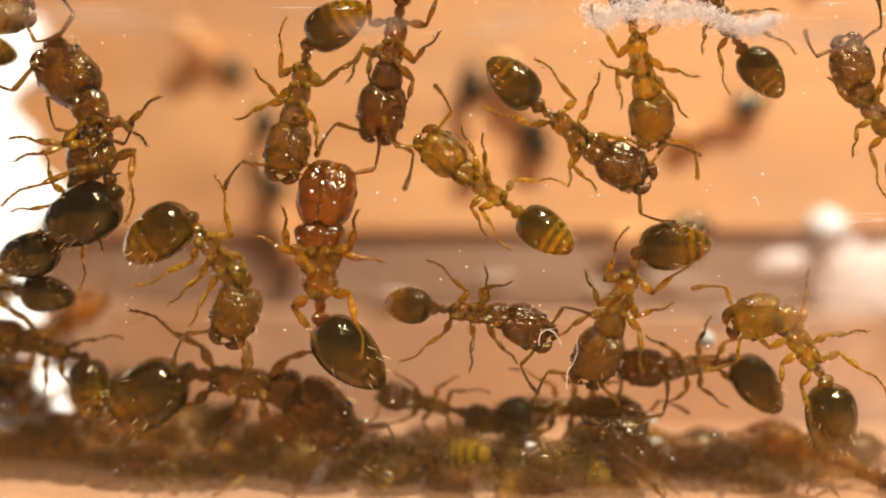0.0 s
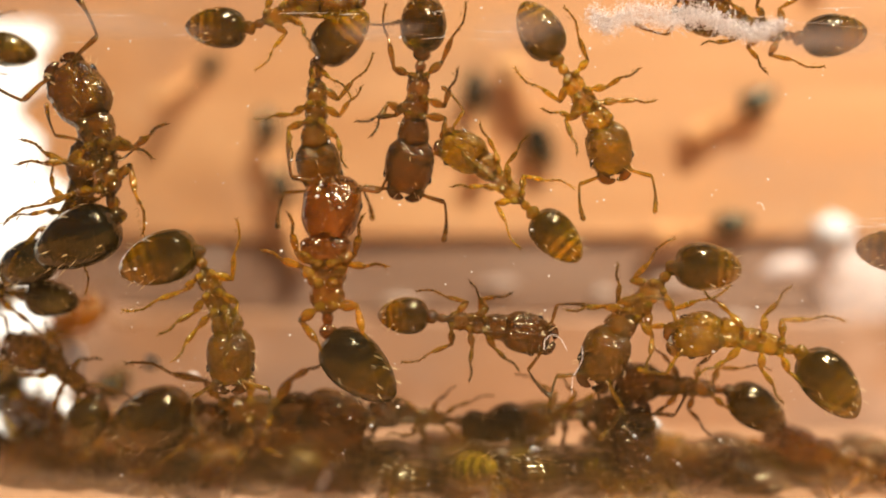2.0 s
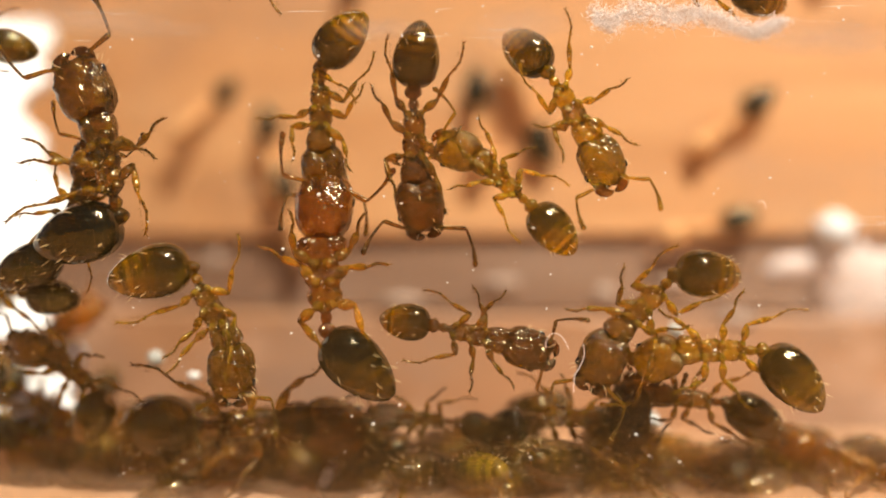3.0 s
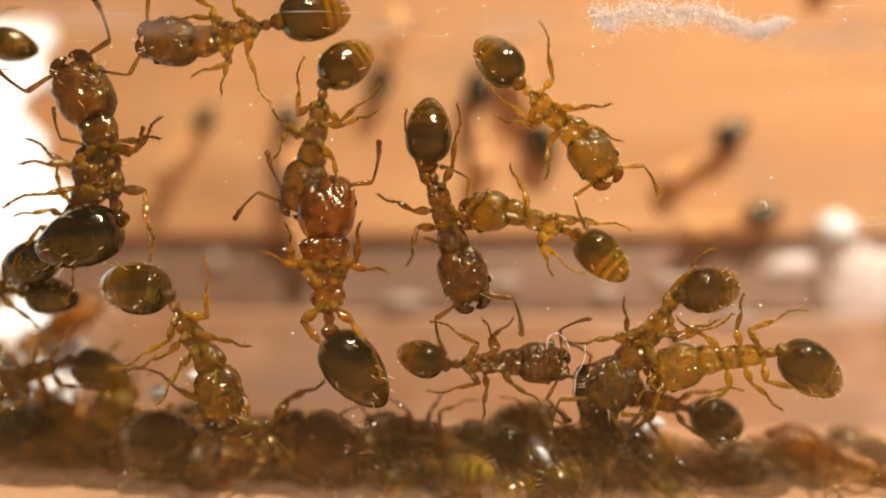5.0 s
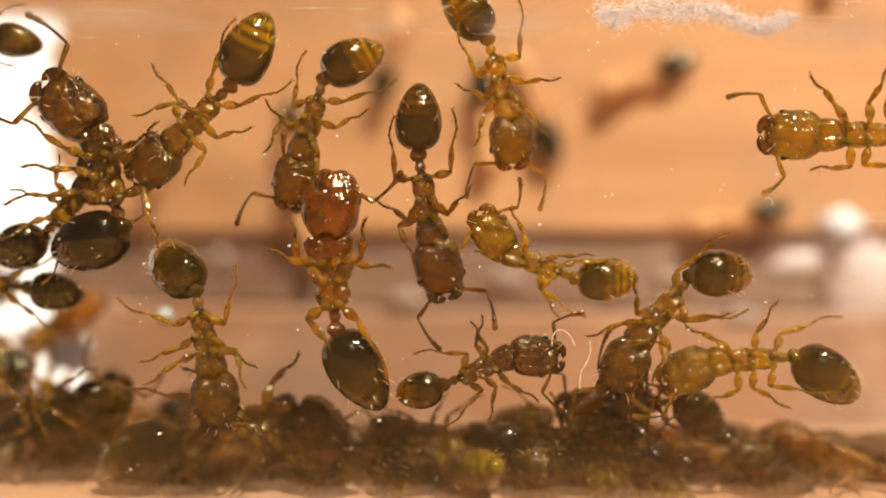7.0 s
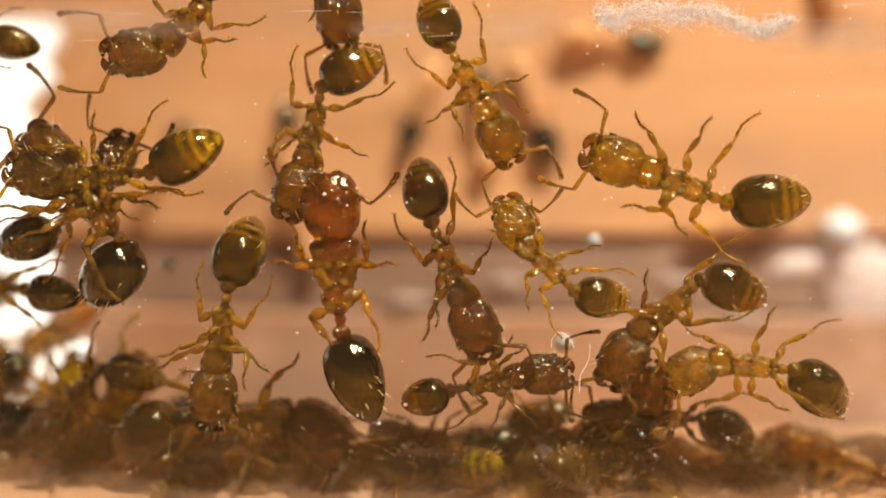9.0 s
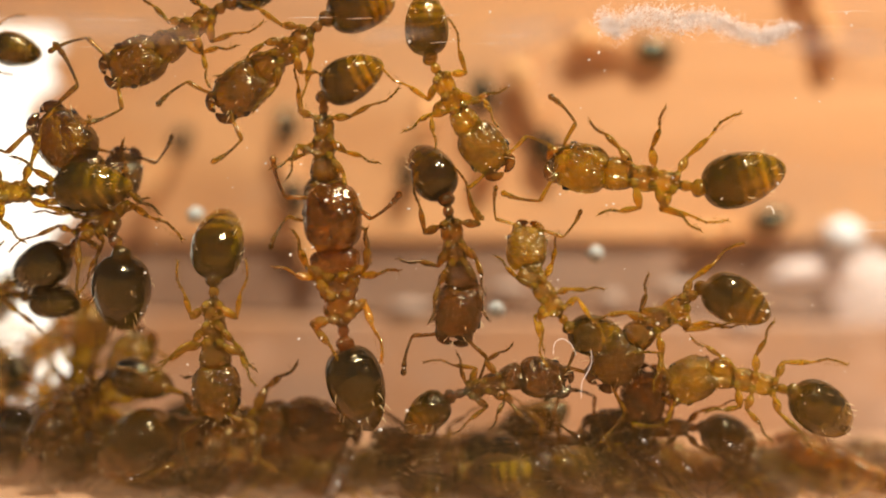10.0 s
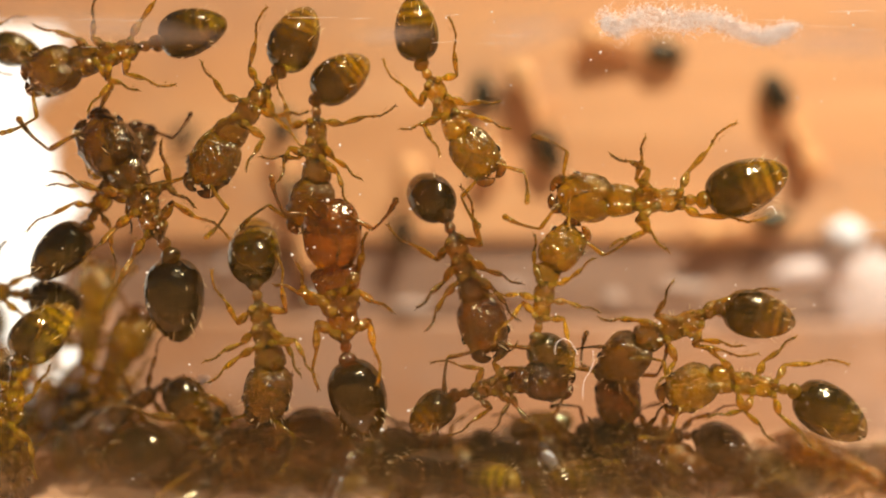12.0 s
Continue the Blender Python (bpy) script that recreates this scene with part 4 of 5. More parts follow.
# raised in the middle so that the sun makes a bright spot here
fleck(1465, 400, 40, 32, 1, WHITE, "bright white fleck domed to catch the sun", 1.1)
fleck(1410, 468, 70, 24, 2, PAINT, "pale worn paint fleck on the wood")
fleck(1530, 500, 95, 80, 3, PAINT, "pale worn paint fleck on the wood")
fleck(1060, 515, 22, 16, 4, PALE, "small pale paint fleck on the wood")
fleck(1180, 495, 50, 14, 5, PALE, "small pale paint fleck on the wood")
fleck(700, 530, 40, 12, 6, PALE, "small pale paint fleck on the wood")
fleck(880, 495, 42, 12, 7, PALE, "small pale paint fleck on the wood")
fleck(335, 455, 18, 15, 8, PALE, "small pale paint fleck on the wood")
fleck(1290, 560, 40, 14, 9, PALE, "small pale paint fleck on the wood")


# pale glossy ovals standing in for bright highlights among the ants
def brood(u, v, depth, size, seed):
    r = random.Random(seed)
    bm = bmesh.new()
    loft(bm, [(size * (i / 5 - 1), 0, 0, size * 0.62 * math.sin(math.pi * (0.04 + 0.92 * i / 10)) ** 0.6, size * 0.6 * math.sin(math.pi * (0.04 + 0.92 * i / 10)) ** 0.6) for i in range(11)], 14)
    ob = mesh_object("brood_grain", bm, GLINT)
    k = (24.14 + depth) / 24.14
    ob.matrix_world = pose((u - 784) * PX * k * MM, depth * MM, (441 - v) * PX * k * MM, r.uniform(-40, 40), r.uniform(-60, 60), r.uniform(0, 180))
    return tagged(ob, "glossy whitish spot for a glint among the ants", "brood", "brood grains in the pile")


for i, (u, v, d, s) in enumerate(((943, 795, 2.2, 0.24), (1055, 802, 3.0, 0.26), (565, 842, 2.6, 0.26), (1150, 742, 3.4, 0.20), (330, 660, 4.0, 0.2), (310, 842, 3.0, 0.22))):
    brood(u, v, d, s, 40 + i)

# balls standing in for pale out-of-focus discs that drift about
GRAINS = [   # depth behind the pane, then seconds and place (mm)
    (4.2, [(0, -8.15, -5.38), (2.5, -7.83, -2.73), (5.5, -7.77, -3.82), (7, -7.74, -1.78), (8.8, -7.64, -0.43), (9.5, -7.64, -0.21), (9.8, -8.25, -0.09), (10, -6.95, 1.15), (10.5, -7.02, 1.15), (11, -7.67, -0.93), (11.5, -8.64, -2.29), (12, -8.83, -2.59)]),
    (3.6, [(0, 5.51, -5.12), (0.5, 5.28, -5.13), (2.5, 5.23, -4.32), (5.5, 4.85, -4.62), (8.8, 2.99, -2.55), (9, 2.81, -2.35), (9.5, 0.48, -0.72), (10.5, 1.55, -1.96), (11, -1.96, 0.09), (11.2, -2.01, 0.01), (11.5, -2.30, -0.66), (12, -3.91, -1.03)]),
    (3.9, [(0, 6.90, -2.36), (1.5, 5.87, -2.31), (2.5, 5.88, -2.03), (5.5, 5.94, -2.30), (8.8, 3.76, 0.21), (9, 3.59, 0.27), (9.5, 4.34, 0.31), (11, 1.08, -0.84), (12, 0.71, -1.67)]),
]
LOOSE = []
for i, (depth, way) in enumerate(GRAINS):
    bm = bmesh.new()
    bmesh.ops.create_icosphere(bm, subdivisions=3, radius=0.22)
    for v in bm.verts:
        v.co *= 1 + 0.10 * noise.noise(v.co * 9 + Vector((i, 0, 0)))
    LOOSE.append(tagged(mesh_object("grain", bm, GRAIN), "pale round ball for a drifting blurred spot", "grain", "loose grains"))


def motions():
    """All that moves."""
    crawl(major, 0.99, 0.56, [
        (0, -2.84, -0.56, 91, -14, 43, 18, 10), (0.5, -2.84, -0.72, 90, -17, 44, 23, 0),
        (1, -2.82, -0.67, 90, -18, 42, 23, 4), (1.5, -2.81, -0.7, 91, -18, 46, 19, 0),
        (2, -2.8, -0.74, 92, -13, 45, 20, 0), (3, -2.9, -0.76, 94, -9, 43, 21, 0),
        (5, -2.86, -0.78, 94, -8, 33, 23, 10), (6, -2.88, -0.82, 95, -6, 29, 22, 7),
        (7, -2.86, -0.82, 95, -10, 26, 10, 10), (9, -2.72, -0.82, 95, -1, 16, 0, 0),
        (9.5, -2.67, -0.87, 98, -4, 9, 0, 13), (10, -2.71, -0.94, 97, -5, 9, 2, 14),
        (11, -2.8, -1.04, 97, -1, 9, 0, 12), (12, -2.71, -1.31, 98, -4, 7, 0, 29),], 1, [
        (2, 2, -1.80, -2.61), (2, 4, -4.31, 0.13), (2, 5, -2.42, -2.61), (5.5, 0, -2.03, 0.70), (5.5, 1, -1.48, -0.46), (5.5, 2, -1.56, -2.98),
        (5.5, 3, -3.75, 0.64), (5.5, 4, -4.38, 0.04), (5.5, 5, -2.39, -2.64), (9.5, 1, -1.36, -0.31), (9.5, 2, -1.85, -1.90), (9.5, 4, -4.04, -0.24),
        (9.5, 5, -2.32, -2.56), (11.5, 1, -2.09, -0.89), (11.5, 2, -1.84, -2.87), (11.5, 4, -3.75, -0.73), (11.5, 5, -3.21, -2.42)], tips=TIPS["major"])
    crawl(upper_b, 0.88, 0.84, [
        (0, -3.32, 3.84, -101, -2, -49, 0, 0), (0.5, -3.27, 3.53, -96, -2, -46, 0, 6),
        (1, -3.26, 3.62, -97, 4, -42, 0, 0), (1.5, -3.12, 3.65, -92, 2, -43, 18, 0),
        (2, -3.07, 3.53, -92, 10, -45, 36, 0), (3, -3.01, 3.39, -90, 5, -42, 36, 2),
        (5, -3.11, 3.03, -100, -11, -39, 14, 32), (6, -3.41, 3.05, -107, -5, -35, 14, 19),
        (6.5, -3.36, 3.11, -106, 6, -38, 29, 13), (7, -3.36, 3.08, -107, 2, -45, 24, 16),
        (9, -3.31, 2.95, -102, -10, -53, 0, 13), (9.5, -3.24, 3.02, -96, -8, -42, 20, 8),
        (10, -3.11, 2.83, -89, -1, -64, 30, 5), (11, -3.1, 2.75, -88, -2, -71, 22, 20),
        (12, -3.33, 2.77, -90, -19, -52, 17, 19),], 2, [
        (0, 0, -5.03, 2.88), (0, 1, -3.81, 3.90), (0, 2, -3.62, 5.24), (0, 4, -1.84, 4.48), (2, 0, -3.67, 2.10), (2, 1, -4.69, 3.06),
        (2, 2, -3.42, 3.70), (2, 3, -2.18, 1.85), (2, 4, -2.02, 3.83), (2, 5, -1.76, 4.59), (6, 0, -4.27, 2.21), (6, 1, -4.15, 3.14),
        (6, 2, -3.71, 3.65), (6, 4, -2.08, 3.20), (9, 0, -4.35, 2.31), (9, 2, -3.65, 4.73), (9, 4, -1.93, 2.18), (9, 5, -1.16, 4.03),
        (9.5, 1, -4.30, 2.05), (9.5, 4, -1.81, 2.21), (10.5, 1, -4.07, 2.40), (10.5, 4, -1.71, 2.40), (11.5, 1, -4.26, 2.33), (11.5, 4, -2.00, 1.66)] + [
        (11.5, 5, -1.43, 3.53)])
    crawl(centre_c, 0.94, 0.53, [
        (0, -1.13, 4.77, -101, -1, 6, 34, 0), (0.5, -0.78, 4.04, -95, -1, 5, 30, 0),
        (1, -0.78, 3.73, -93, 6, 0, 28, 26), (1.5, -0.74, 3.93, -96, 4, 2, 29, 0),
        (2, -0.71, 3.62, -96, -4, 4, 28, 21), (2.5, -0.87, 3.4, -94, 2, 0, 26, 15),
        (3, -0.81, 2.7, -88, 8, -9, 27, 0), (5, -0.2, 1.04, -73, 2, -18, 0, 12),
        (5.5, -0.63, 0.91, -86, -4, -8, 9, 15), (6, -0.82, 0.93, -93, -12, -2, 21, 15),
        (6.5, -0.78, 1.15, -92, -16, 1, 0, 0), (7, -0.71, 1.19, -81, 6, -11, 17, 1),
        (9, -0.18, -0.22, -68, 2, -12, 0, 23), (9.5, -0.3, 0.11, -77, -8, -2, 8, 11),
        (10, -0.08, 0.38, -80, -20, 22, 19, 29), (10.5, -0.05, 0.25, -69, -32, 26, 0, 34),
        (11, -0.42, -0.29, -81, 2, 18, 13, 33), (11.5, -0.12, -0.13, -78, -7, 24, 15, 40),
        (12, 0.04, 0.03, -70, -5, 22, 0, 47),], 3, [
        (0.5, 1, -1.72, 3.51), (1.5, 1, -1.61, 3.09), (1.5, 2, -1.38, 5.66), (1.5, 4, 0.23, 4.20), (1.5, 5, 0.43, 5.66), (2.5, 4, -0.32, 2.84),
        (3, 1, -1.86, 3.92), (3, 2, -1.38, 4.94), (3, 5, 0.59, 5.19), (5, 1, -1.63, 1.30), (5, 2, -1.10, 3.76), (5, 5, 0.24, 4.07),
        (5.5, 0, -0.98, -0.26), (5.5, 3, 0.05, -0.70), (5.5, 4, 0.66, 1.14), (7, 1, -1.75, 1.16), (7, 2, -1.36, 3.01), (7, 4, 0.23, 1.29),
        (7, 5, -0.05, 3.14), (9, 1, -0.46, -1.84), (9, 2, -1.35, 0.84), (9, 3, 1.05, -1.84), (9, 4, 0.62, -0.11), (9, 5, -0.11, 2.24)] + [
        (9.5, 0, -0.88, -2.41), (9.5, 1, -1.21, -0.05), (9.5, 3, 0.99, -2.41), (9.5, 4, 0.65, -0.88), (9.5, 5, -0.05, 2.05), (10.5, 1, -1.29, -2.60),
        (10.5, 4, 0.78, -1.13), (10.5, 5, 0.08, 1.42), (11, 1, -1.33, -1.11), (11, 2, -1.36, 0.61), (11, 4, 0.87, -1.30), (11, 5, 0.04, 1.19),
        (11.5, 0, -1.20, -2.49), (11.5, 1, -1.43, -1.02), (11.5, 4, 0.89, -1.21), (12, 1, -1.68, -1.82), (12, 2, -1.11, 0.41), (12, 4, 1.00, -0.42),
        (12, 5, 0.04, 0.57)], tips=TIPS["centre_c"])
    crawl(gold_d, 0.78, 0.44, [
        (0, 1.05, 1.34, 143, -6, 2, 0, 0), (0.5, 1.22, 1.46, 136, -10, 7, 0, 0), (1, 1.32, 1.51, 132, 1, 9, 0, 9),
        (1.5, 1.31, 1.48, 132, 9, 8, 20, 10), (2, 1.36, 1.53, 135, 16, 0, 24, 3),
        (3, 1.25, 1.62, 138, 23, -5, 25, 13), (5, 2.1, 0.68, 160, 27, -23, 29, 0),
        (5.5, 1.99, 0.45, 170, 27, -34, 15, 0), (6, 1.94, 0.31, 163, 17, -23, 23, 0),
        (6.5, 2.05, -0.06, 162, -21, -15, 10, 7), (7, 1.95, -0.38, 159, -37, 21, 0, 13),
        (9, 2.13, -0.34, 137, -31, 34, 22, 26), (9.5, 2.18, -0.7, 135, -31, 39, 10, 23),
        (10, 2.09, -0.92, 125, -42, 43, 29, 23), (10.5, 2.12, -1.08, 119, -51, 43, 32, 30),
        (11, 2.18, -1.1, 113, -38, 38, 22, 24), (11.5, 1.99, -1.14, 90, -28, 61, 19, 32),
        (12, 1.92, -1.01, 80, -31, 55, 0, 32),], 4, [
        (0, 0, -0.05, 3.90), (0, 1, 0.91, 3.20), (0, 2, 2.76, 1.48), (0, 4, 0.97, 0.33), (2, 0, 0.57, 3.32), (2, 1, 1.47, 2.23),
        (2, 2, 2.51, 1.59), (2, 4, 0.41, 1.53), (2, 5, 1.52, 0.25), (5, 0, 0.96, 2.79), (5, 1, 3.37, 0.66), (5, 4, 2.39, -0.74),
        (6.5, 2, 4.50, -0.34), (9, 2, 4.13, -0.50), (9, 4, 1.65, -1.26), (9.5, 2, 4.12, -0.50), (9.5, 3, 0.57, 0.65), (9.5, 4, 1.98, -2.18),
        (10, 1, 3.84, -0.74), (10, 2, 3.33, -1.89), (10, 3, 0.52, 0.34), (10, 5, 1.99, -2.46), (11, 1, 3.39, -0.37), (11, 2, 3.67, -1.68)] + [
        (11, 3, 0.83, 0.10), (11, 4, 0.96, -2.09), (11, 5, 2.02, -2.13)], tips=TIPS["gold_d"])
    crawl(right_e, 0.92, 0.52, [
        (0, 4.15, -1, -111, -1, -65, 22, 0), (0.5, 4.37, -1.01, -123, 10, -57, 11, 18),
        (1, 4.38, -1.02, -129, 15, -58, 0, 8), (2, 4.52, -1.04, -132, 19, -53, 0, 13),
        (3, 4.48, -1.21, -135, 23, -50, 11, 17), (5, 4.65, -1.77, -128, 3, -47, 0, 25),
        (6, 4.75, -1.71, -122, 8, -58, 21, 31), (7, 4.76, -1.39, -129, 17, -53, 11, 23),
        (9, 4.91, -1.29, -139, 23, -62, 19, 13), (9.5, 4.89, -1.19, -144, 22, -62, 0, 0),
        (10, 4.83, -1.28, -143, 19, -64, 22, 0), (11, 4.89, -1.33, -149, 33, -57, 34, 9),
        (12, 5.09, -1.54, -158, 36, -35, 32, 0),], 5, [
        (2, 2, 5.06, 0.13), (2, 4, 5.42, -1.59), (2, 5, 6.34, -0.70), (5, 2, 6.15, 0.34), (5, 4, 6.21, -1.44), (5.5, 1, 4.31, -1.30),
        (5.5, 5, 6.24, -1.42)])
    crawl(mid_f, 0.79, 0.45, [
        (0, 0.6, -1.45, -7, -23, 3, 0, 31), (1, 0.47, -1.57, -9, -9, 12, 14, 17), (2, 0.45, -1.56, -9, -6, 9, 9, 14),
        (3, 0.44, -1.86, -13, -5, 7, 5, 13), (5, 0.71, -2.54, 2, -8, -17, 20, 28),
        (6, 0.51, -2.72, 28, -37, -28, 0, 37), (7, 0.49, -2.78, 23, -28, -8, 5, 27),
        (9, 0.7, -3.01, 12, -12, 6, 15, 23), (10, 0.63, -2.93, 17, -30, 22, 11, 0),
        (11, 0.56, -2.92, 18, -30, 18, 0, 0), (12, 0.72, -2.96, 13, -24, 27, 27, 0),], 6, [
        (0, 0, 2.22, -3.27), (0, 1, 0.50, -3.37), (0, 2, -0.97, -2.51), (0, 4, 0.97, -0.57), (0, 5, 0.08, -0.60), (2, 0, 2.10, -3.15),
        (2, 1, 0.41, -3.34), (2, 2, -1.03, -2.42), (2, 3, 1.17, -0.93), (2, 4, 0.54, -0.80), (2, 5, -0.52, -0.89), (5, 0, 2.39, -3.67),
        (5, 1, 0.66, -3.93), (5, 2, -0.51, -3.10), (5, 4, 0.89, -1.80), (6.5, 0, 2.21, -3.66), (6.5, 1, 0.74, -3.85), (6.5, 4, 0.61, -2.10),
        (6.5, 5, -0.60, -2.38)])
    crawl(leaving_g, 0.86, 0.49, [
        (0, 2.91, 2.75, -37, 8, -6, 4, 0), (0.5, 3.42, 1.79, -33, 14, -24, 0, 0),
        (1, 5.29, 1.13, -10, 12, -47, 0, 16), (1.5, 8.18, 0.83, -4, -10, -2, 25, 23),
        (2, 11.87, -0.03, -3, 0, -3, 28, 30), (3, 14.43, -0.3, 0, 0, -3, 28, 25),
        (12, 14.22, -0.17, 0, 0, -3, 28, 25),], 7, [
        (0.5, 3, 5.04, 2.23), (0.5, 1, 2.81, 1.34), (0.5, 5, 2.10, 4.27)])
    crawl(hang_h, 0.86, 0.49, [
        (0, 4.52, 4.44, -77, 0, -12, 31, 16), (0.5, 4.23, 4.39, -60, 2, -12, 26, 0),
        (1, 3.73, 4.09, -36, 3, -22, 7, 22), (1.5, 3.36, 3.99, -36, -9, -29, 5, 0),
        (2, 3.02, 3.71, -55, -20, -6, 15, 8), (2.5, 2.82, 3.59, -53, -11, 6, 0, 25),
        (3, 2.75, 3.38, -57, -10, 10, 0, 31), (5, 2.24, 3.28, -42, -13, -9, 0, 24),
        (5.5, 2, 3.32, -46, -9, -13, 14, 28), (6, 1.91, 3.56, -55, -24, 3, 22, 20),
        (6.5, 1.08, 3.94, -78, -19, 17, 36, 8), (7, 0.98, 3.95, -74, -12, 25, 33, 0),
        (9, 0.31, 3.92, -60, 0, -10, 28, 26), (9.5, 0.1, 3.92, -58, 4, -10, 27, 0),
        (10, -0.18, 3.8, -61, 10, -26, 0, 4), (10.5, -0.25, 3.79, -63, 6, -29, 17, 22),
        (11, -0.35, 3.72, -64, 28, -31, 10, 22), (12, -0.42, 3.67, -61, 10, -23, 0, 0),], 8, [
        (1.5, 3, 5.54, 3.37), (1.5, 4, 4.92, 4.48), (2.5, 0, 2.90, 2.30), (2.5, 1, 2.10, 3.32), (2.5, 3, 4.49, 2.21), (2.5, 4, 4.23, 4.03),
        (2.5, 5, 2.64, 5.59), (5, 1, 1.07, 3.09), (5, 3, 4.11, 2.32), (5, 4, 4.36, 3.38), (5.5, 0, 2.08, 1.47), (6, 1, 1.20, 3.04),
        (6, 3, 4.04, 2.31), (6, 4, 3.60, 3.90), (7, 0, 0.36, 2.24), (7, 1, 0.04, 3.78), (7, 3, 2.46, 1.99), (7, 4, 2.91, 3.86),
        (9, 0, 0.18, 2.63), (9, 1, -0.65, 2.95), (9, 2, -0.78, 4.29), (9, 3, 1.58, 3.14), (9, 4, 1.39, 3.90), (9, 5, 0.43, 5.62)] + [
        (11, 0, -0.25, 2.50), (11, 1, -0.92, 3.23), (11, 3, 1.63, 2.40), (11, 4, 1.19, 3.67), (12, 0, -0.34, 2.41), (12, 1, -0.94, 3.02),
        (12, 3, 1.40, 2.77), (12, 4, 0.96, 3.53)], tips=TIPS["hang_h"])
    crawl(top_j, 0.73, 0.42, [
        (0, 6.44, 5.24, 122, -3, 8, 0, 0), (0.5, 5.68, 5.26, 133, 0, 15, 3, 0), (1, 4.89, 5.5, 148, 3, 16, 0, 29),
        (1.5, 4.49, 6.8, 158, -2, -5, 13, 14), (2, 3.98, 7.72, 163, -7, 5, 13, 12),
        (12, 3.74, 7.81, 163, -7, 5, 13, 12),], 9)
    crawl(top_k, 0.81, 0.95, [
        (0, 10.19, 3.06, 122, -18, -3, 0, 22), (0.5, 9.81, 3.15, 118, -8, 6, 0, 16), (1, 9.3, 3.7, 117, 8, 4, 0, 13),
        (1.5, 8.7, 4.56, 129, -2, 3, 11, 0), (2, 7.38, 5.25, 167, -11, 19, 14, 0),
        (2.5, 6.62, 5.2, 163, -7, 14, 14, 0), (3, 5.75, 6.52, 163, -7, 0, 14, 21),
        (5, 4.53, 8.38, 174, -1, -5, 23, 9), (12, 4.35, 8.51, 174, -1, -5, 23, 9),], 10)
    crawl(left_l, 1.10, 0.62, [
        (0, -7.93, 2.4, 107, 29, -81, 17, 13), (0.5, -7.92, 2.26, 107, 18, -85, 0, 8),
        (1, -7.93, 2.15, 103, 20, -84, 17, 11), (1.5, -7.97, 1.95, 104, 46, -83, 24, 0),
        (2, -7.95, 2, 104, 21, -80, 15, 0), (3, -7.93, 1.96, 104, 10, -86, 10, 0),
        (5, -7.95, 1.89, 104, 12, -85, 7, 0), (5.5, -8.03, 1.77, 109, 40, -88, 27, 0),
        (6, -8.12, 1.58, 113, 27, -93, 0, 8), (6.5, -7.97, 1.71, 105, 33, -89, 0, 13),
        (7, -8.07, 1.62, 107, 31, -93, 0, 20), (9, -8.32, 0.93, 132, 5, -93, 27, 30),
        (9.5, -8.37, 0.77, 121, 8, -76, 0, 34), (10, -8.24, 1.14, 113, 22, -36, 13, 36),
        (10.5, -7.59, 1.07, 114, 15, -34, 12, 37), (11, -7.45, 1.15, 111, 34, -23, 0, 27),
        (12, -7.22, 1.07, 118, 15, -30, 22, 23),], 11, [
        (0, 1, -6.81, 2.24), (0, 2, -7.13, 0.65), (0, 3, -9.46, 2.50), (0, 4, -9.94, 1.86), (0, 5, -10.00, 0.91), (2, 0, -7.05, 2.58),
        (2, 1, -7.02, 1.98), (2, 2, -7.05, 0.54), (2, 4, -10.05, 1.99), (2, 5, -10.05, 0.64), (5, 1, -6.99, 2.58), (5, 2, -6.73, -0.17),
        (5, 4, -10.11, 1.98), (5, 5, -10.11, 0.98), (11, 1, -6.15, 0.99), (11, 3, -9.40, 2.08), (11, 4, -9.97, 0.99), (11, 5, -7.87, -0.79),
        (11.5, 2, -5.45, 0.64), (11.5, 4, -8.60, -0.19), (11.5, 5, -8.04, -1.49)])
    crawl(left_m, 0.80, 1.14, [
        (0, -8.8, 0.88, 70, 6, -58, 0, 18), (2, -8.96, 0.87, 68, 8, -51, 0, 20), (3, -8.9, 0.83, 70, 6, -47, 0, 0),
        (5, -8.99, 0.76, 63, 13, -46, 0, 25), (7, -9.24, 0.95, 49, 26, -33, 20, 30),
        (9, -8.9, 1.15, 45, 27, -30, 18, 22), (10, -8.67, 0.83, 51, 32, -27, 23, 19),
        (11, -8.38, 1.24, 67, 7, -39, 36, 0), (12, -8.38, 1.5, 60, 14, -17, 36, 0),], 12)
    crawl(top_n, 0.77, 0.44, [
        (0, -11.42, 5.24, 8, -2, 2, 7, 31), (0.5, -9.87, 5.13, 5, 1, -2, 7, 22), (1, -7.35, 5.08, 2, 1, -7, 0, 0),
        (1.5, -6.16, 4.92, 12, 4, -12, 0, 1), (2, -3.81, 5.52, 23, -9, -25, 29, 0),
        (2.5, -2.05, 6.4, 24, -1, -6, 33, 27), (3, -0.79, 7.95, 15, 1, 1, 35, 17), (12, -1, 8.08, 15, 1, 1, 35, 17),], 13)
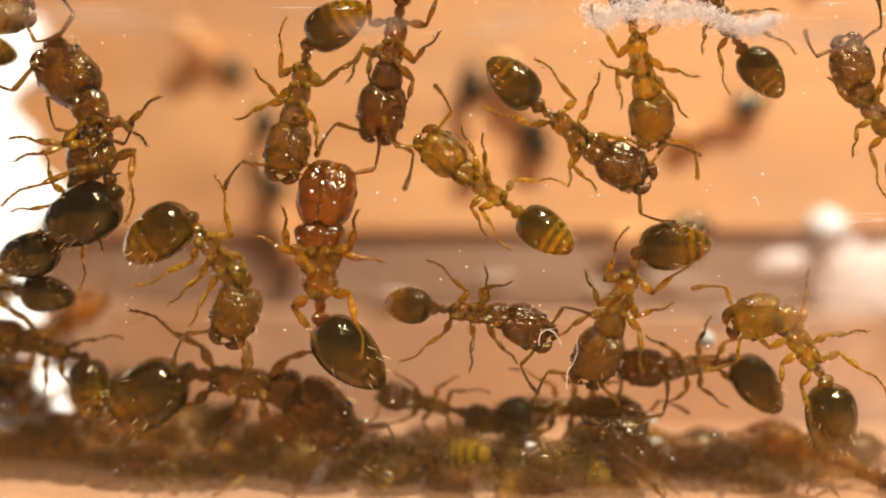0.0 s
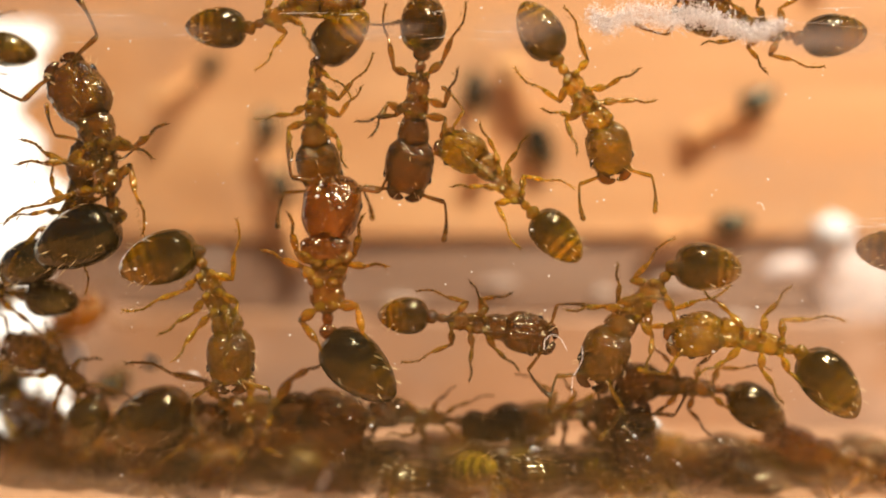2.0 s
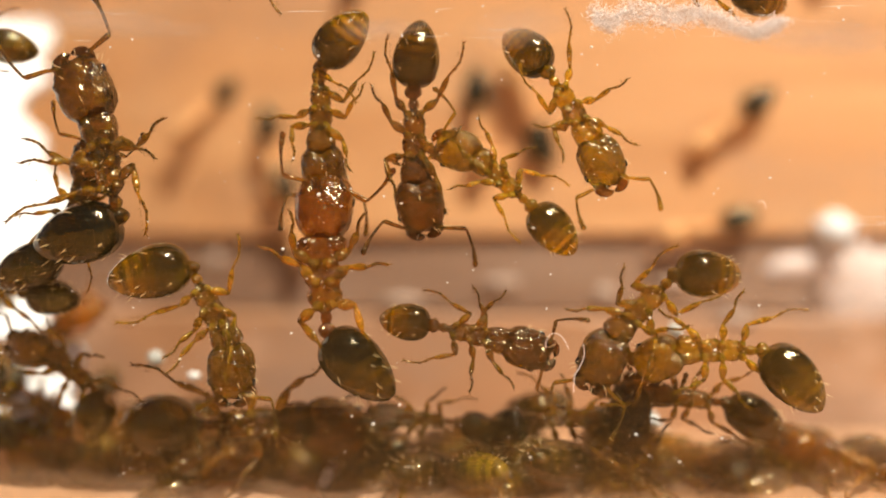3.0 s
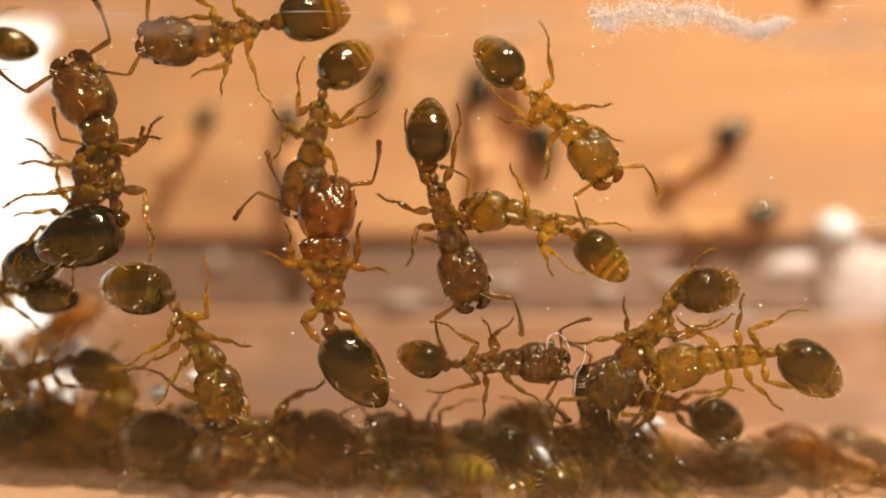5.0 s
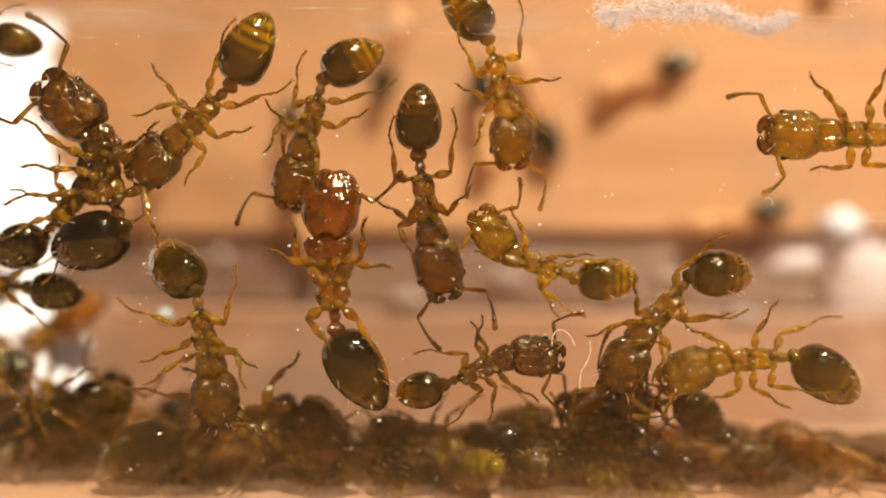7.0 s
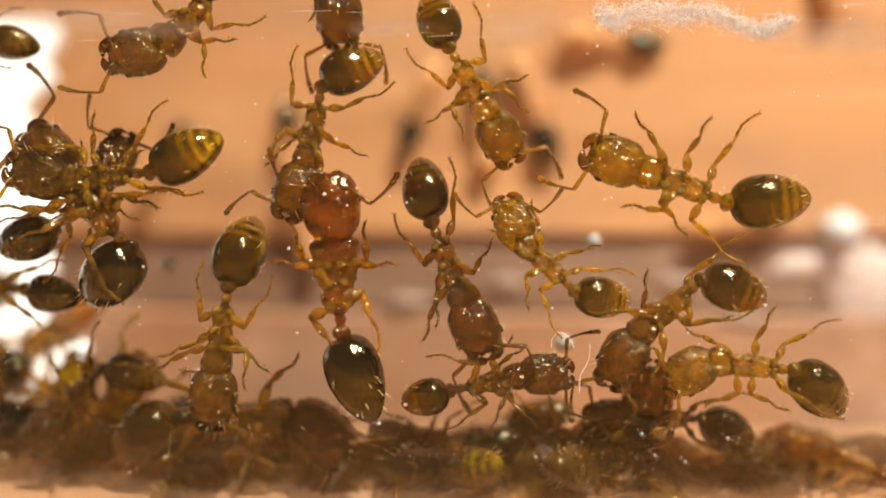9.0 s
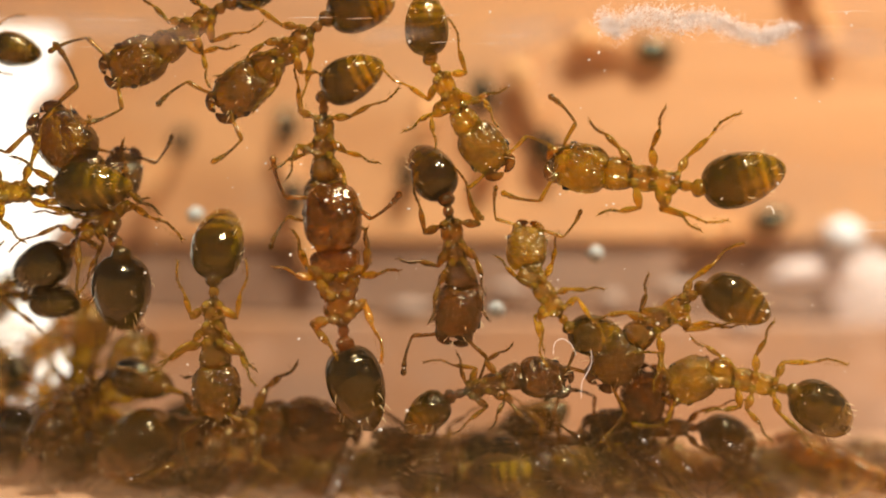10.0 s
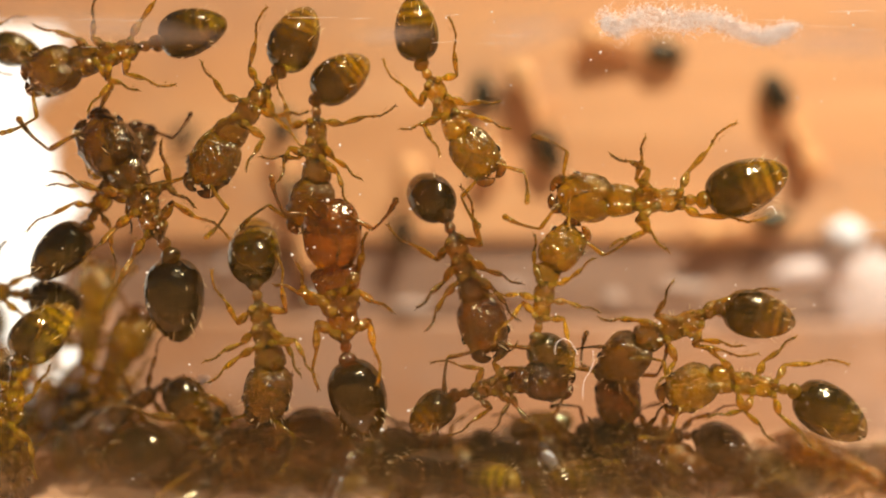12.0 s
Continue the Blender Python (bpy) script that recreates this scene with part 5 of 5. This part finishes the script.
    crawl(top_o, 0.92, 0.52, [
        (0, -3.77, 8.74, 180, 0, 0, 26, 40), (3, -4.44, 7.19, 184, -4, 7, 26, 39),
        (5, -4.93, 5.08, 194, -21, 1, 11, 32), (5.5, -4.81, 4.89, 203, -13, -1, 9, 19),
        (6, -5.12, 4.64, 217, 10, -16, 9, 33), (6.5, -5.5, 3.43, 233, 0, 18, 0, 9),
        (7, -5.89, 3.08, 225, -8, 19, 26, 0), (9, -8.03, 1.75, 185, -19, 22, 0, 0),
        (9.5, -9.51, 1.8, 182, 1, 11, 0, 7), (10, -10.35, 1.52, 184, -1, -2, 33, 0),
        (10.5, -10.54, 0.77, 201, 1, -9, 41, 22), (11, -10.16, -1.36, 258, 3, -38, 0, 0),
        (11.5, -10.45, -2.48, 260, -1, -42, 25, 32), (12, -10.35, -3.36, 262, 2, -30, 26, 36),], 14, [
        (6, 1, -7.46, 3.94), (6, 2, -5.68, 5.56), (6, 4, -4.63, 2.79), (6, 5, -3.74, 3.65), (6.5, 0, -6.89, 2.84), (7, 1, -6.91, 4.22),
        (7, 2, -4.81, 5.52), (7, 3, -6.11, 1.48), (7, 4, -4.68, 2.76), (7, 5, -3.72, 3.84), (9, 2, -5.63, 4.41), (9, 5, -4.67, 1.29)])
    crawl(top_p, 0.92, 0.52, [
        (0, -5.72, 8.55, -141, -24, 2, 20, 29), (7, -6.02, 8.55, -141, -24, 2, 20, 29),
        (9, -6.07, 5.45, -136, -35, 9, 0, 22), (9.5, -5.95, 5.42, -145, -6, 10, 0, 23),
        (10, -6.05, 5.37, -145, -12, 8, 0, 31), (10.5, -7.06, 5.13, -153, -10, -1, 18, 24),
        (11, -7.71, 4.86, -168, -12, 11, 3, 0), (11.5, -7.97, 4.76, -169, 1, 8, 16, 0),
        (12, -7.94, 4.75, -167, 3, 4, 20, 0),], 15, [
        (11.5, 1, -8.38, 5.48), (11.5, 3, -8.25, 3.70), (11.5, 4, -7.32, 3.83), (11.5, 5, -6.79, 4.04)])
    crawl(top_q, 0.92, 0.52, [
        (0, -0.7, 9.79, -99, -2, -2, 33, 35), (7, -1, 9.79, -99, -2, -2, 33, 35),
        (9, -2.62, 6.98, -95, 5, -12, 41, 34), (9.5, -2.83, 6.07, -124, -7, -7, 31, 41),
        (10, -3.77, 4.91, -141, 3, -19, 0, 24), (10.5, -4.71, 4.03, -144, -1, 16, 15, 0),
        (11, -4.72, 3.36, -129, -6, 10, 0, 0), (11.5, -4.91, 3.32, -127, -2, 19, 16, 0),
        (12, -4.75, 3.54, -128, 9, 16, 0, 18),], 16, [
        (10.5, 1, -5.70, 3.72), (10.5, 2, -4.67, 5.76), (10.5, 3, -4.83, 2.70), (10.5, 5, -3.43, 2.95), (11, 0, -6.15, 2.33), (11, 1, -5.89, 4.63),
        (11, 2, -4.87, 5.01), (11, 3, -4.74, 1.95), (11, 4, -3.34, 3.29), (11.5, 1, -5.83, 4.43), (11.5, 2, -4.39, 5.70), (11.5, 5, -3.66, 2.77)])
    crawl(left_r, 0.92, 0.52, [
        (0, -5.23, -0.08, -54, -56, 87, 0, 15), (0.5, -5.24, -0.07, -47, -52, 79, 0, 0),
        (1, -5.36, -0.14, -61, -33, 91, 0, 0), (1.5, -5.39, -0.31, -68, -29, 93, 14, 0),
        (2, -5.41, -0.85, -68, -22, 86, 0, 8), (2.5, -5.41, -1.07, -69, -21, 87, 7, 0),
        (3, -5.52, -1.24, -64, -26, 77, 7, 0), (5, -6, -1.83, -58, -23, 52, 0, 26),
        (5.5, -6.01, -2.08, -50, -42, 34, 20, 36), (6, -6.13, -1.91, -73, -22, 64, 6, 33),
        (6.5, -6.15, -1.79, -76, -14, 49, 31, 38), (7, -5.82, -1.91, -79, -8, 43, 20, 40),
        (9, -5.39, -1.75, -99, 4, -6, 6, 37), (9.5, -5.76, -1.78, -96, 1, -8, 14, 37),
        (10, -5.6, -1.47, -89, 1, -2, 7, 37), (10.5, -5.13, -1.61, -79, -2, -13, 33, 20),
        (11, -5.01, -1.33, -76, -6, -19, 19, 36), (11.5, -4.62, -1.47, -82, -6, -11, 15, 39),
        (12, -4.52, -1.54, -79, -24, -4, 11, 43),], 17, [
        (0, 0, -5.92, -2.16), (0, 3, -4.20, -2.16), (0.5, 1, -7.17, -2.19), (0.5, 2, -7.02, -0.83), (0.5, 4, -4.34, -1.91), (2, 1, -7.18, -2.27),
        (2, 2, -8.01, -1.53), (3, 1, -7.35, -3.29), (3, 2, -7.88, -1.70), (6, 1, -8.35, -2.90), (6, 2, -8.07, -2.22), (7, 1, -8.00, -2.86),
        (7, 2, -7.68, -1.11), (7, 4, -4.04, -2.92), (7, 5, -5.13, -0.94), (9, 1, -7.98, -2.86), (9, 4, -3.84, -2.98), (9.5, 1, -7.55, -2.92),
        (9.5, 4, -4.13, -2.98), (10, 0, -7.51, -2.95), (10, 2, -6.30, -0.17), (10, 3, -4.32, -2.97), (10, 5, -4.81, -0.17), (10.5, 1, -6.77, -2.60)] + [
        (10.5, 4, -4.39, -2.98), (11, 1, -6.76, -2.90), (11, 4, -4.43, -2.64), (12, 1, -6.25, -2.59), (12, 4, -3.44, -2.97)])
    crawl(low_s, 1.24, 1.97, [
        (0, -4.92, -3.23, -10, -37, 46, 0, 0), (1, -4.57, -3.53, -13, -20, 43, 20, 0),
        (2, -4.84, -3.79, -3, -22, 24, 29, 16), (3, -4.88, -4.15, 1, -25, 7, 30, 34),
        (5, -4.97, -4.39, 3, -37, 9, 0, 29), (7, -5.27, -4.26, 12, -61, 15, 0, 0),
        (9, -5.39, -4.06, 0, -35, 32, 11, 26), (10, -5.57, -4.01, 2, -26, 31, 19, 16),
        (12, -5.55, -4.46, 6, -22, 13, 30, 26),], 18)
    crawl(low_u, 0.78, 1.82, [
        (0, 6.22, -2.8, -172, -14, -60, 18, 0), (1, 6.23, -2.89, -186, 6, -28, 0, 0),
        (2, 5.96, -3.22, -186, 6, -29, 24, 10), (3, 5.85, -3.54, -187, 0, -22, 24, 15),
        (5, 5.03, -3.61, -193, 6, -12, 10, 29), (7, 4.5, -3.76, -174, -6, -41, 12, 28),
        (9, 5.13, -4.03, -180, 0, -29, 0, 26), (12, 4.91, -4.29, -180, 6, -24, 10, 29),], 19)
    crawl(right_v, 0.88, 0.50, [
        (0, 8.28, -2.27, 124, 75, -28, 13, 10), (0.5, 8.33, -2.21, 117, 76, -20, 17, 29),
        (1, 8.25, -2.06, 121, 68, -4, 18, 33), (1.5, 7.86, -1.97, 146, 40, -26, 19, 0),
        (2, 7.19, -2.02, 165, 27, -36, 0, 0), (2.5, 6.8, -2.17, 176, 24, -46, 19, 0),
        (3, 6.24, -2.25, 180, 30, -48, 28, 0), (5, 6.67, -2.38, 187, 10, -43, 0, 21),
        (6, 6.7, -2.49, 186, 18, -38, 2, 16), (7, 6.81, -2.53, 184, 20, -38, 2, 13),
        (9, 6.82, -2.62, 174, 35, -33, 0, 27), (10, 6.78, -2.84, 167, 37, -21, 2, 24),
        (11, 6.84, -2.89, 167, 34, -23, 9, 27), (12, 6.74, -2.9, 171, 39, -24, 0, 3),], 20)
    crawl(low_w, 0.80, 2.42, [
        (0, 3.14, -3.92, 0, -32, 27, 15, 17), (1, 2.93, -3.84, -2, -20, 32, 0, 13), (2, 2.8, -3.89, 3, -25, 22, 0, 6),
        (3, 2.86, -4.11, 0, -20, 25, 7, 6), (7, 2.57, -4.62, 0, -10, 18, 15, 0), (12, 2.43, -4.6, 5, -15, 13, 15, 0),], 21)
    crawl(low_x, 0.66, 2.55, [
        (0, -0.2, -3.9, 166, 8, -6, 26, 0), (3, -0.51, -4.17, 175, 5, -7, 0, 7), (7, -0.59, -4.53, 176, 4, -8, 0, 7),
        (12, -0.52, -4.56, 180, 0, -8, 0, 11),], 22)
    crawl(low_y, 0.76, 2.11, [
        (0, -9.56, -2.45, 164, 12, -68, 14, 0), (1, -9.27, -3.13, 145, 9, -95, 15, 0),
        (2, -9.23, -3.05, 141, 26, -89, 10, 16), (3, -9.17, -2.99, 144, 23, -88, 10, 15),
        (5, -10.1, -2.88, 197, 4, -46, 20, 22), (6, -10.93, -3.87, 186, -2, -17, 34, 17),
        (7, -10.29, -3.8, 186, 1, -10, 25, 37), (9, -9.24, -3.42, 223, 15, -63, 0, 26),
        (10, -9.14, -3.34, 219, 22, -58, 0, 15), (11, -8.7, -3.08, 222, 16, -77, 0, 20),
        (12, -7.83, -3.51, 212, 9, -82, 0, 0),], 23)
    crawl(right_i, 0.99, 0.56, [
        (0, 16.78, 4.12, 160, -2, 4, 3, 36), (6, 13.4, 3.47, 160, -2, 4, 3, 36),
        (6.5, 11.33, 3.04, 164, -7, 1, 0, 36), (7, 9.44, 2.62, 180, 0, -9, 0, 32), (9, 5.27, 1.51, 159, 2, 26, 0, 10),
        (9.5, 4.87, 1.68, 165, 0, 25, 18, 8), (10, 4.52, 1.79, 170, -1, 25, 13, 0),
        (10.5, 4.45, 1.79, 174, -7, 26, 1, 14), (11, 4.18, 1.75, 177, 3, 26, 24, 0),
        (11.5, 4.44, 1.47, 175, 2, 25, 18, 1), (12, 4.57, 1.33, 180, -9, 21, 22, 0),], 24, [
        (7, 0, 7.82, 4.03), (7, 3, 8.07, 1.80), (9, 0, 3.81, 3.39), (9, 1, 5.73, 3.01), (9, 2, 7.32, 3.58), (9, 3, 3.88, 1.16),
        (9, 4, 5.34, 0.52), (9, 5, 6.49, -0.24), (9.5, 1, 4.82, 3.97), (9.5, 2, 6.67, 3.43), (9.5, 3, 3.80, 1.20), (9.5, 4, 6.42, -0.18),
        (9.5, 5, 6.10, 0.84), (10.5, 0, 2.74, 3.27), (10.5, 1, 4.57, 2.97), (10.5, 2, 6.49, 3.02), (10.5, 3, 3.34, 1.12), (10.5, 4, 5.94, 0.10),
        (10.5, 5, 6.82, 1.09), (11.5, 0, 3.61, 2.17), (11.5, 1, 4.18, 2.30), (11.5, 2, 6.71, 3.95), (11.5, 4, 4.82, 0.60), (11.5, 5, 7.25, 0.87)] + [
        (12, 1, 4.18, 2.70), (12, 2, 6.61, 3.34), (12, 4, 4.69, 0.54), (12, 5, 6.99, 0.92)], tips=TIPS["right_i"])
    crawl(corner_t, 0.84, 1.95, [
        (0, -11.21, -0.89, 174, 0, -3, 0, 0), (12, -11.46, -0.81, 174, 0, -3, 0, 0),], 25)
    crawl(corner_u, 0.72, 1.89, [
        (0, -12.41, 5.03, 171, 2, 0, 3, 9), (2, -12.05, 5.19, 171, 1, -1, 0, 2), (12, -12.23, 5.31, 171, 1, -1, 0, 0),], 26)
    crawl(low_z, 0.90, 1.60, [
        (0, 4.6, -6.2, 95, 5, 0, 0, 20), (3, 4.3, -5.6, 92, -5, 0, 5, 20), (5, 3.8, -5.0, 98, 6, 0, 0, 20),
        (7, 4.0, -5.2, 85, 0, 0, 0, 20), (9, 4.3, -4.9, 82, -6, 0, 5, 20), (12, 3.9, -4.9, 92, 4, 0, 0, 20),], 27)
    crawl(climb_a, 0.90, 3.5, [
        (0, -9.8, -7.6, 60, 0, 0, 0, 10), (3, -9.8, -6.6, 62, 4, 5, 0, 10), (5, -9.6, -5.3, 58, -4, 0, 0, 10), (7, -9.6, -5.4, 65, 4, -8, 0, 10),
        (9, -9.3, -4.6, 55, 0, 0, 0, 10), (11, -9.2, -3.4, 60, 5, 6, 0, 10), (12, -9.2, -3.4, 64, -4, 0, 0, 10),], 28)
    crawl(climb_d, 0.92, 4.4, [
        (0, -11.6, -7.4, 80, 0, 0, 0, 10), (5, -11.4, -6.6, 78, 0, 0, 0, 10), (9, -10.6, -5.0, 72, 5, 0, 0, 10), (11, -9.9, -2.4, 80, 0, -6, 0, 10),
        (12, -9.9, -2.4, 84, -4, 0, 0, 10),], 31)
    crawl(far_f1, 0.58, BACK, [(0, -8.46, 7.22, 140, 0, 0), (0.5, -8.1, 6.78, 135, 0, 0), (1, -7.21, 7.1, 121, 0, 0), (2, -9.62, 6.18, 214, 0, 0), (2.5, -8.61, 5.54, 221, 0, 0), (3, -9.01, 5.03, 221, 0, 0), (5, -9.76, 3.89, 231, 0, 0), (6, -10.74, 3.16, 235, 0, 0), (12, -10.91, 3.46, 235, 0, 0)], 200, (), on_wall)
    crawl(far_f2, 0.61, BACK, [(0, -6.13, 3.13, -81, 0, 0), (3, -6.27, 3.23, -81, 0, 0), (5, -5.72, 3.34, -86, 0, 0), (12, -6.12, 3.39, -84, 0, 0)], 201, (), on_wall)
    crawl(far_f3, 0.64, BACK, [(0, 1.03, 4.16, -86, 0, 0), (12, 0.94, 4.2, -85, 0, 0)], 202, (), on_wall)
    crawl(far_f4, 0.71, BACK, [(0, 2.57, 5.09, 111, 0, 0), (12, 2.51, 5.08, 110, 0, 0)], 203, (), on_wall)
    crawl(far_f5, 0.61, BACK, [(0, 9.07, 4.32, -157, 0, 0), (1, 9.06, 4.37, -157, 0, 0), (2, 9.21, 4.52, -152, 0, 0), (3, 9.26, 4.22, -143, 0, 0), (5, 8.29, 3.18, -145, 0, 0), (6, 7.23, 5.83, -129, 0, 0), (6.5, 6.82, 5.11, -128, 0, 0), (7, 6.12, 5.73, -161, 0, 0), (9, 5.03, 7.14, -186, 0, 0), (11, 5.62, 7.19, -193, 0, 0), (12, 5.62, 7.17, -193, 0, 0)], 204, (), on_wall)
    crawl(far_f6, 0.59, BACK, [(0, 7.09, 0.57, -172, 0, 0), (2, 8.24, 0.79, -171, 0, 0), (3, 8.46, 0.82, -167, 0, 0), (5, 9.22, 1.01, -168, 0, 0), (12, 9.26, 1.01, -168, 0, 0)], 205, (), on_wall)
    crawl(far_f7, 0.66, BACK, [(0, 12.2, 10.85, -69, 0, 0), (9, 12.16, 9.63, -69, 0, 0), (10.5, 12.06, 6.82, -65, 0, 0), (11, 12.06, 5.29, -63, 0, 0), (12, 11.25, 4.2, -65, 0, 0)], 206, (), on_wall)
    crawl(far_f8, 0.58, BACK, [(0, -3.07, 12.13, 68, 0, 0), (3, -2.92, 10.55, 68, 0, 0), (5, -2.16, 6.98, 74, 0, 0), (7, -2.21, 6.87, 75, 0, 0), (9, -1.17, 5.18, 71, 0, 0), (12, -1.77, 2.09, 80, 0, 0)], 207, (), on_wall)
    crawl(far_f9, 0.60, BACK, [(0, -5.6, 1.0, -70, 0, 0), (3, -5.5, 1.1, -75, 0, 0), (7, -5.3, 0.9, -70, 0, 0), (12, -5.5, 1.0, -78, 0, 0)], 213, (), on_wall)
    crawl(far_c3, 0.80, -0.21, [(0, 2.03, 2.94, 42, 0, 0), (5, 1.67, 2.87, 42, 0, 0), (12, 1.58, 2.97, 48, 0, 0)], 208, (), on_card)
    crawl(far_c4, 0.80, -0.21, [(0, 2.22, 0.39, -41, 0, 0), (5, 2.27, 0.92, -35, 0, 0), (12, 2.1, 1.36, -31, 0, 0)], 209, (), on_card)
    crawl(far_c5, 0.80, -0.21, [(0, 1.8, -0.56, 20, 0, 0), (5, 3.1, -0.41, -24, 0, 0), (12, 2.67, -0.08, -24, 0, 0)], 210, (), on_card)
    crawl(far_c6, 0.80, -0.21, [(0, 0.06, 1.46, 7, 0, 0), (5, 0.93, 0.92, 110, 0, 0), (12, 0.87, 0.92, 110, 0, 0)], 211, (), on_card)
    crawl(far_c7, 0.80, -0.21, [(0, -1.35, 4.15, -164, 0, 0), (9, -1.74, 4.25, -164, 0, 0), (10.5, -0.05, 2.51, -84, 0, 0), (12, 0.08, 2.15, -79, 0, 0)], 212, (), on_card)
    for grain, (depth, way) in zip(LOOSE, GRAINS):
        walk(grain, [(t, pose(x * MM, depth * MM, z * MM, 0, 0, 0)) for t, x, z in way])
    for i, (ant, x, y, h, size, z, lean) in enumerate(HEAP):
        r = random.Random(300 + i)
        tuck(ant, 400 + i)
        walk(ant, [(t, on_floor(x + r.uniform(-0.2, 0.2), y, h + r.uniform(-10, 10), size, z, lean + r.uniform(-4, 4)))
                   for t in (0, 1.5, 3, 5, 7, 9, 10.5, 12)])


motions()
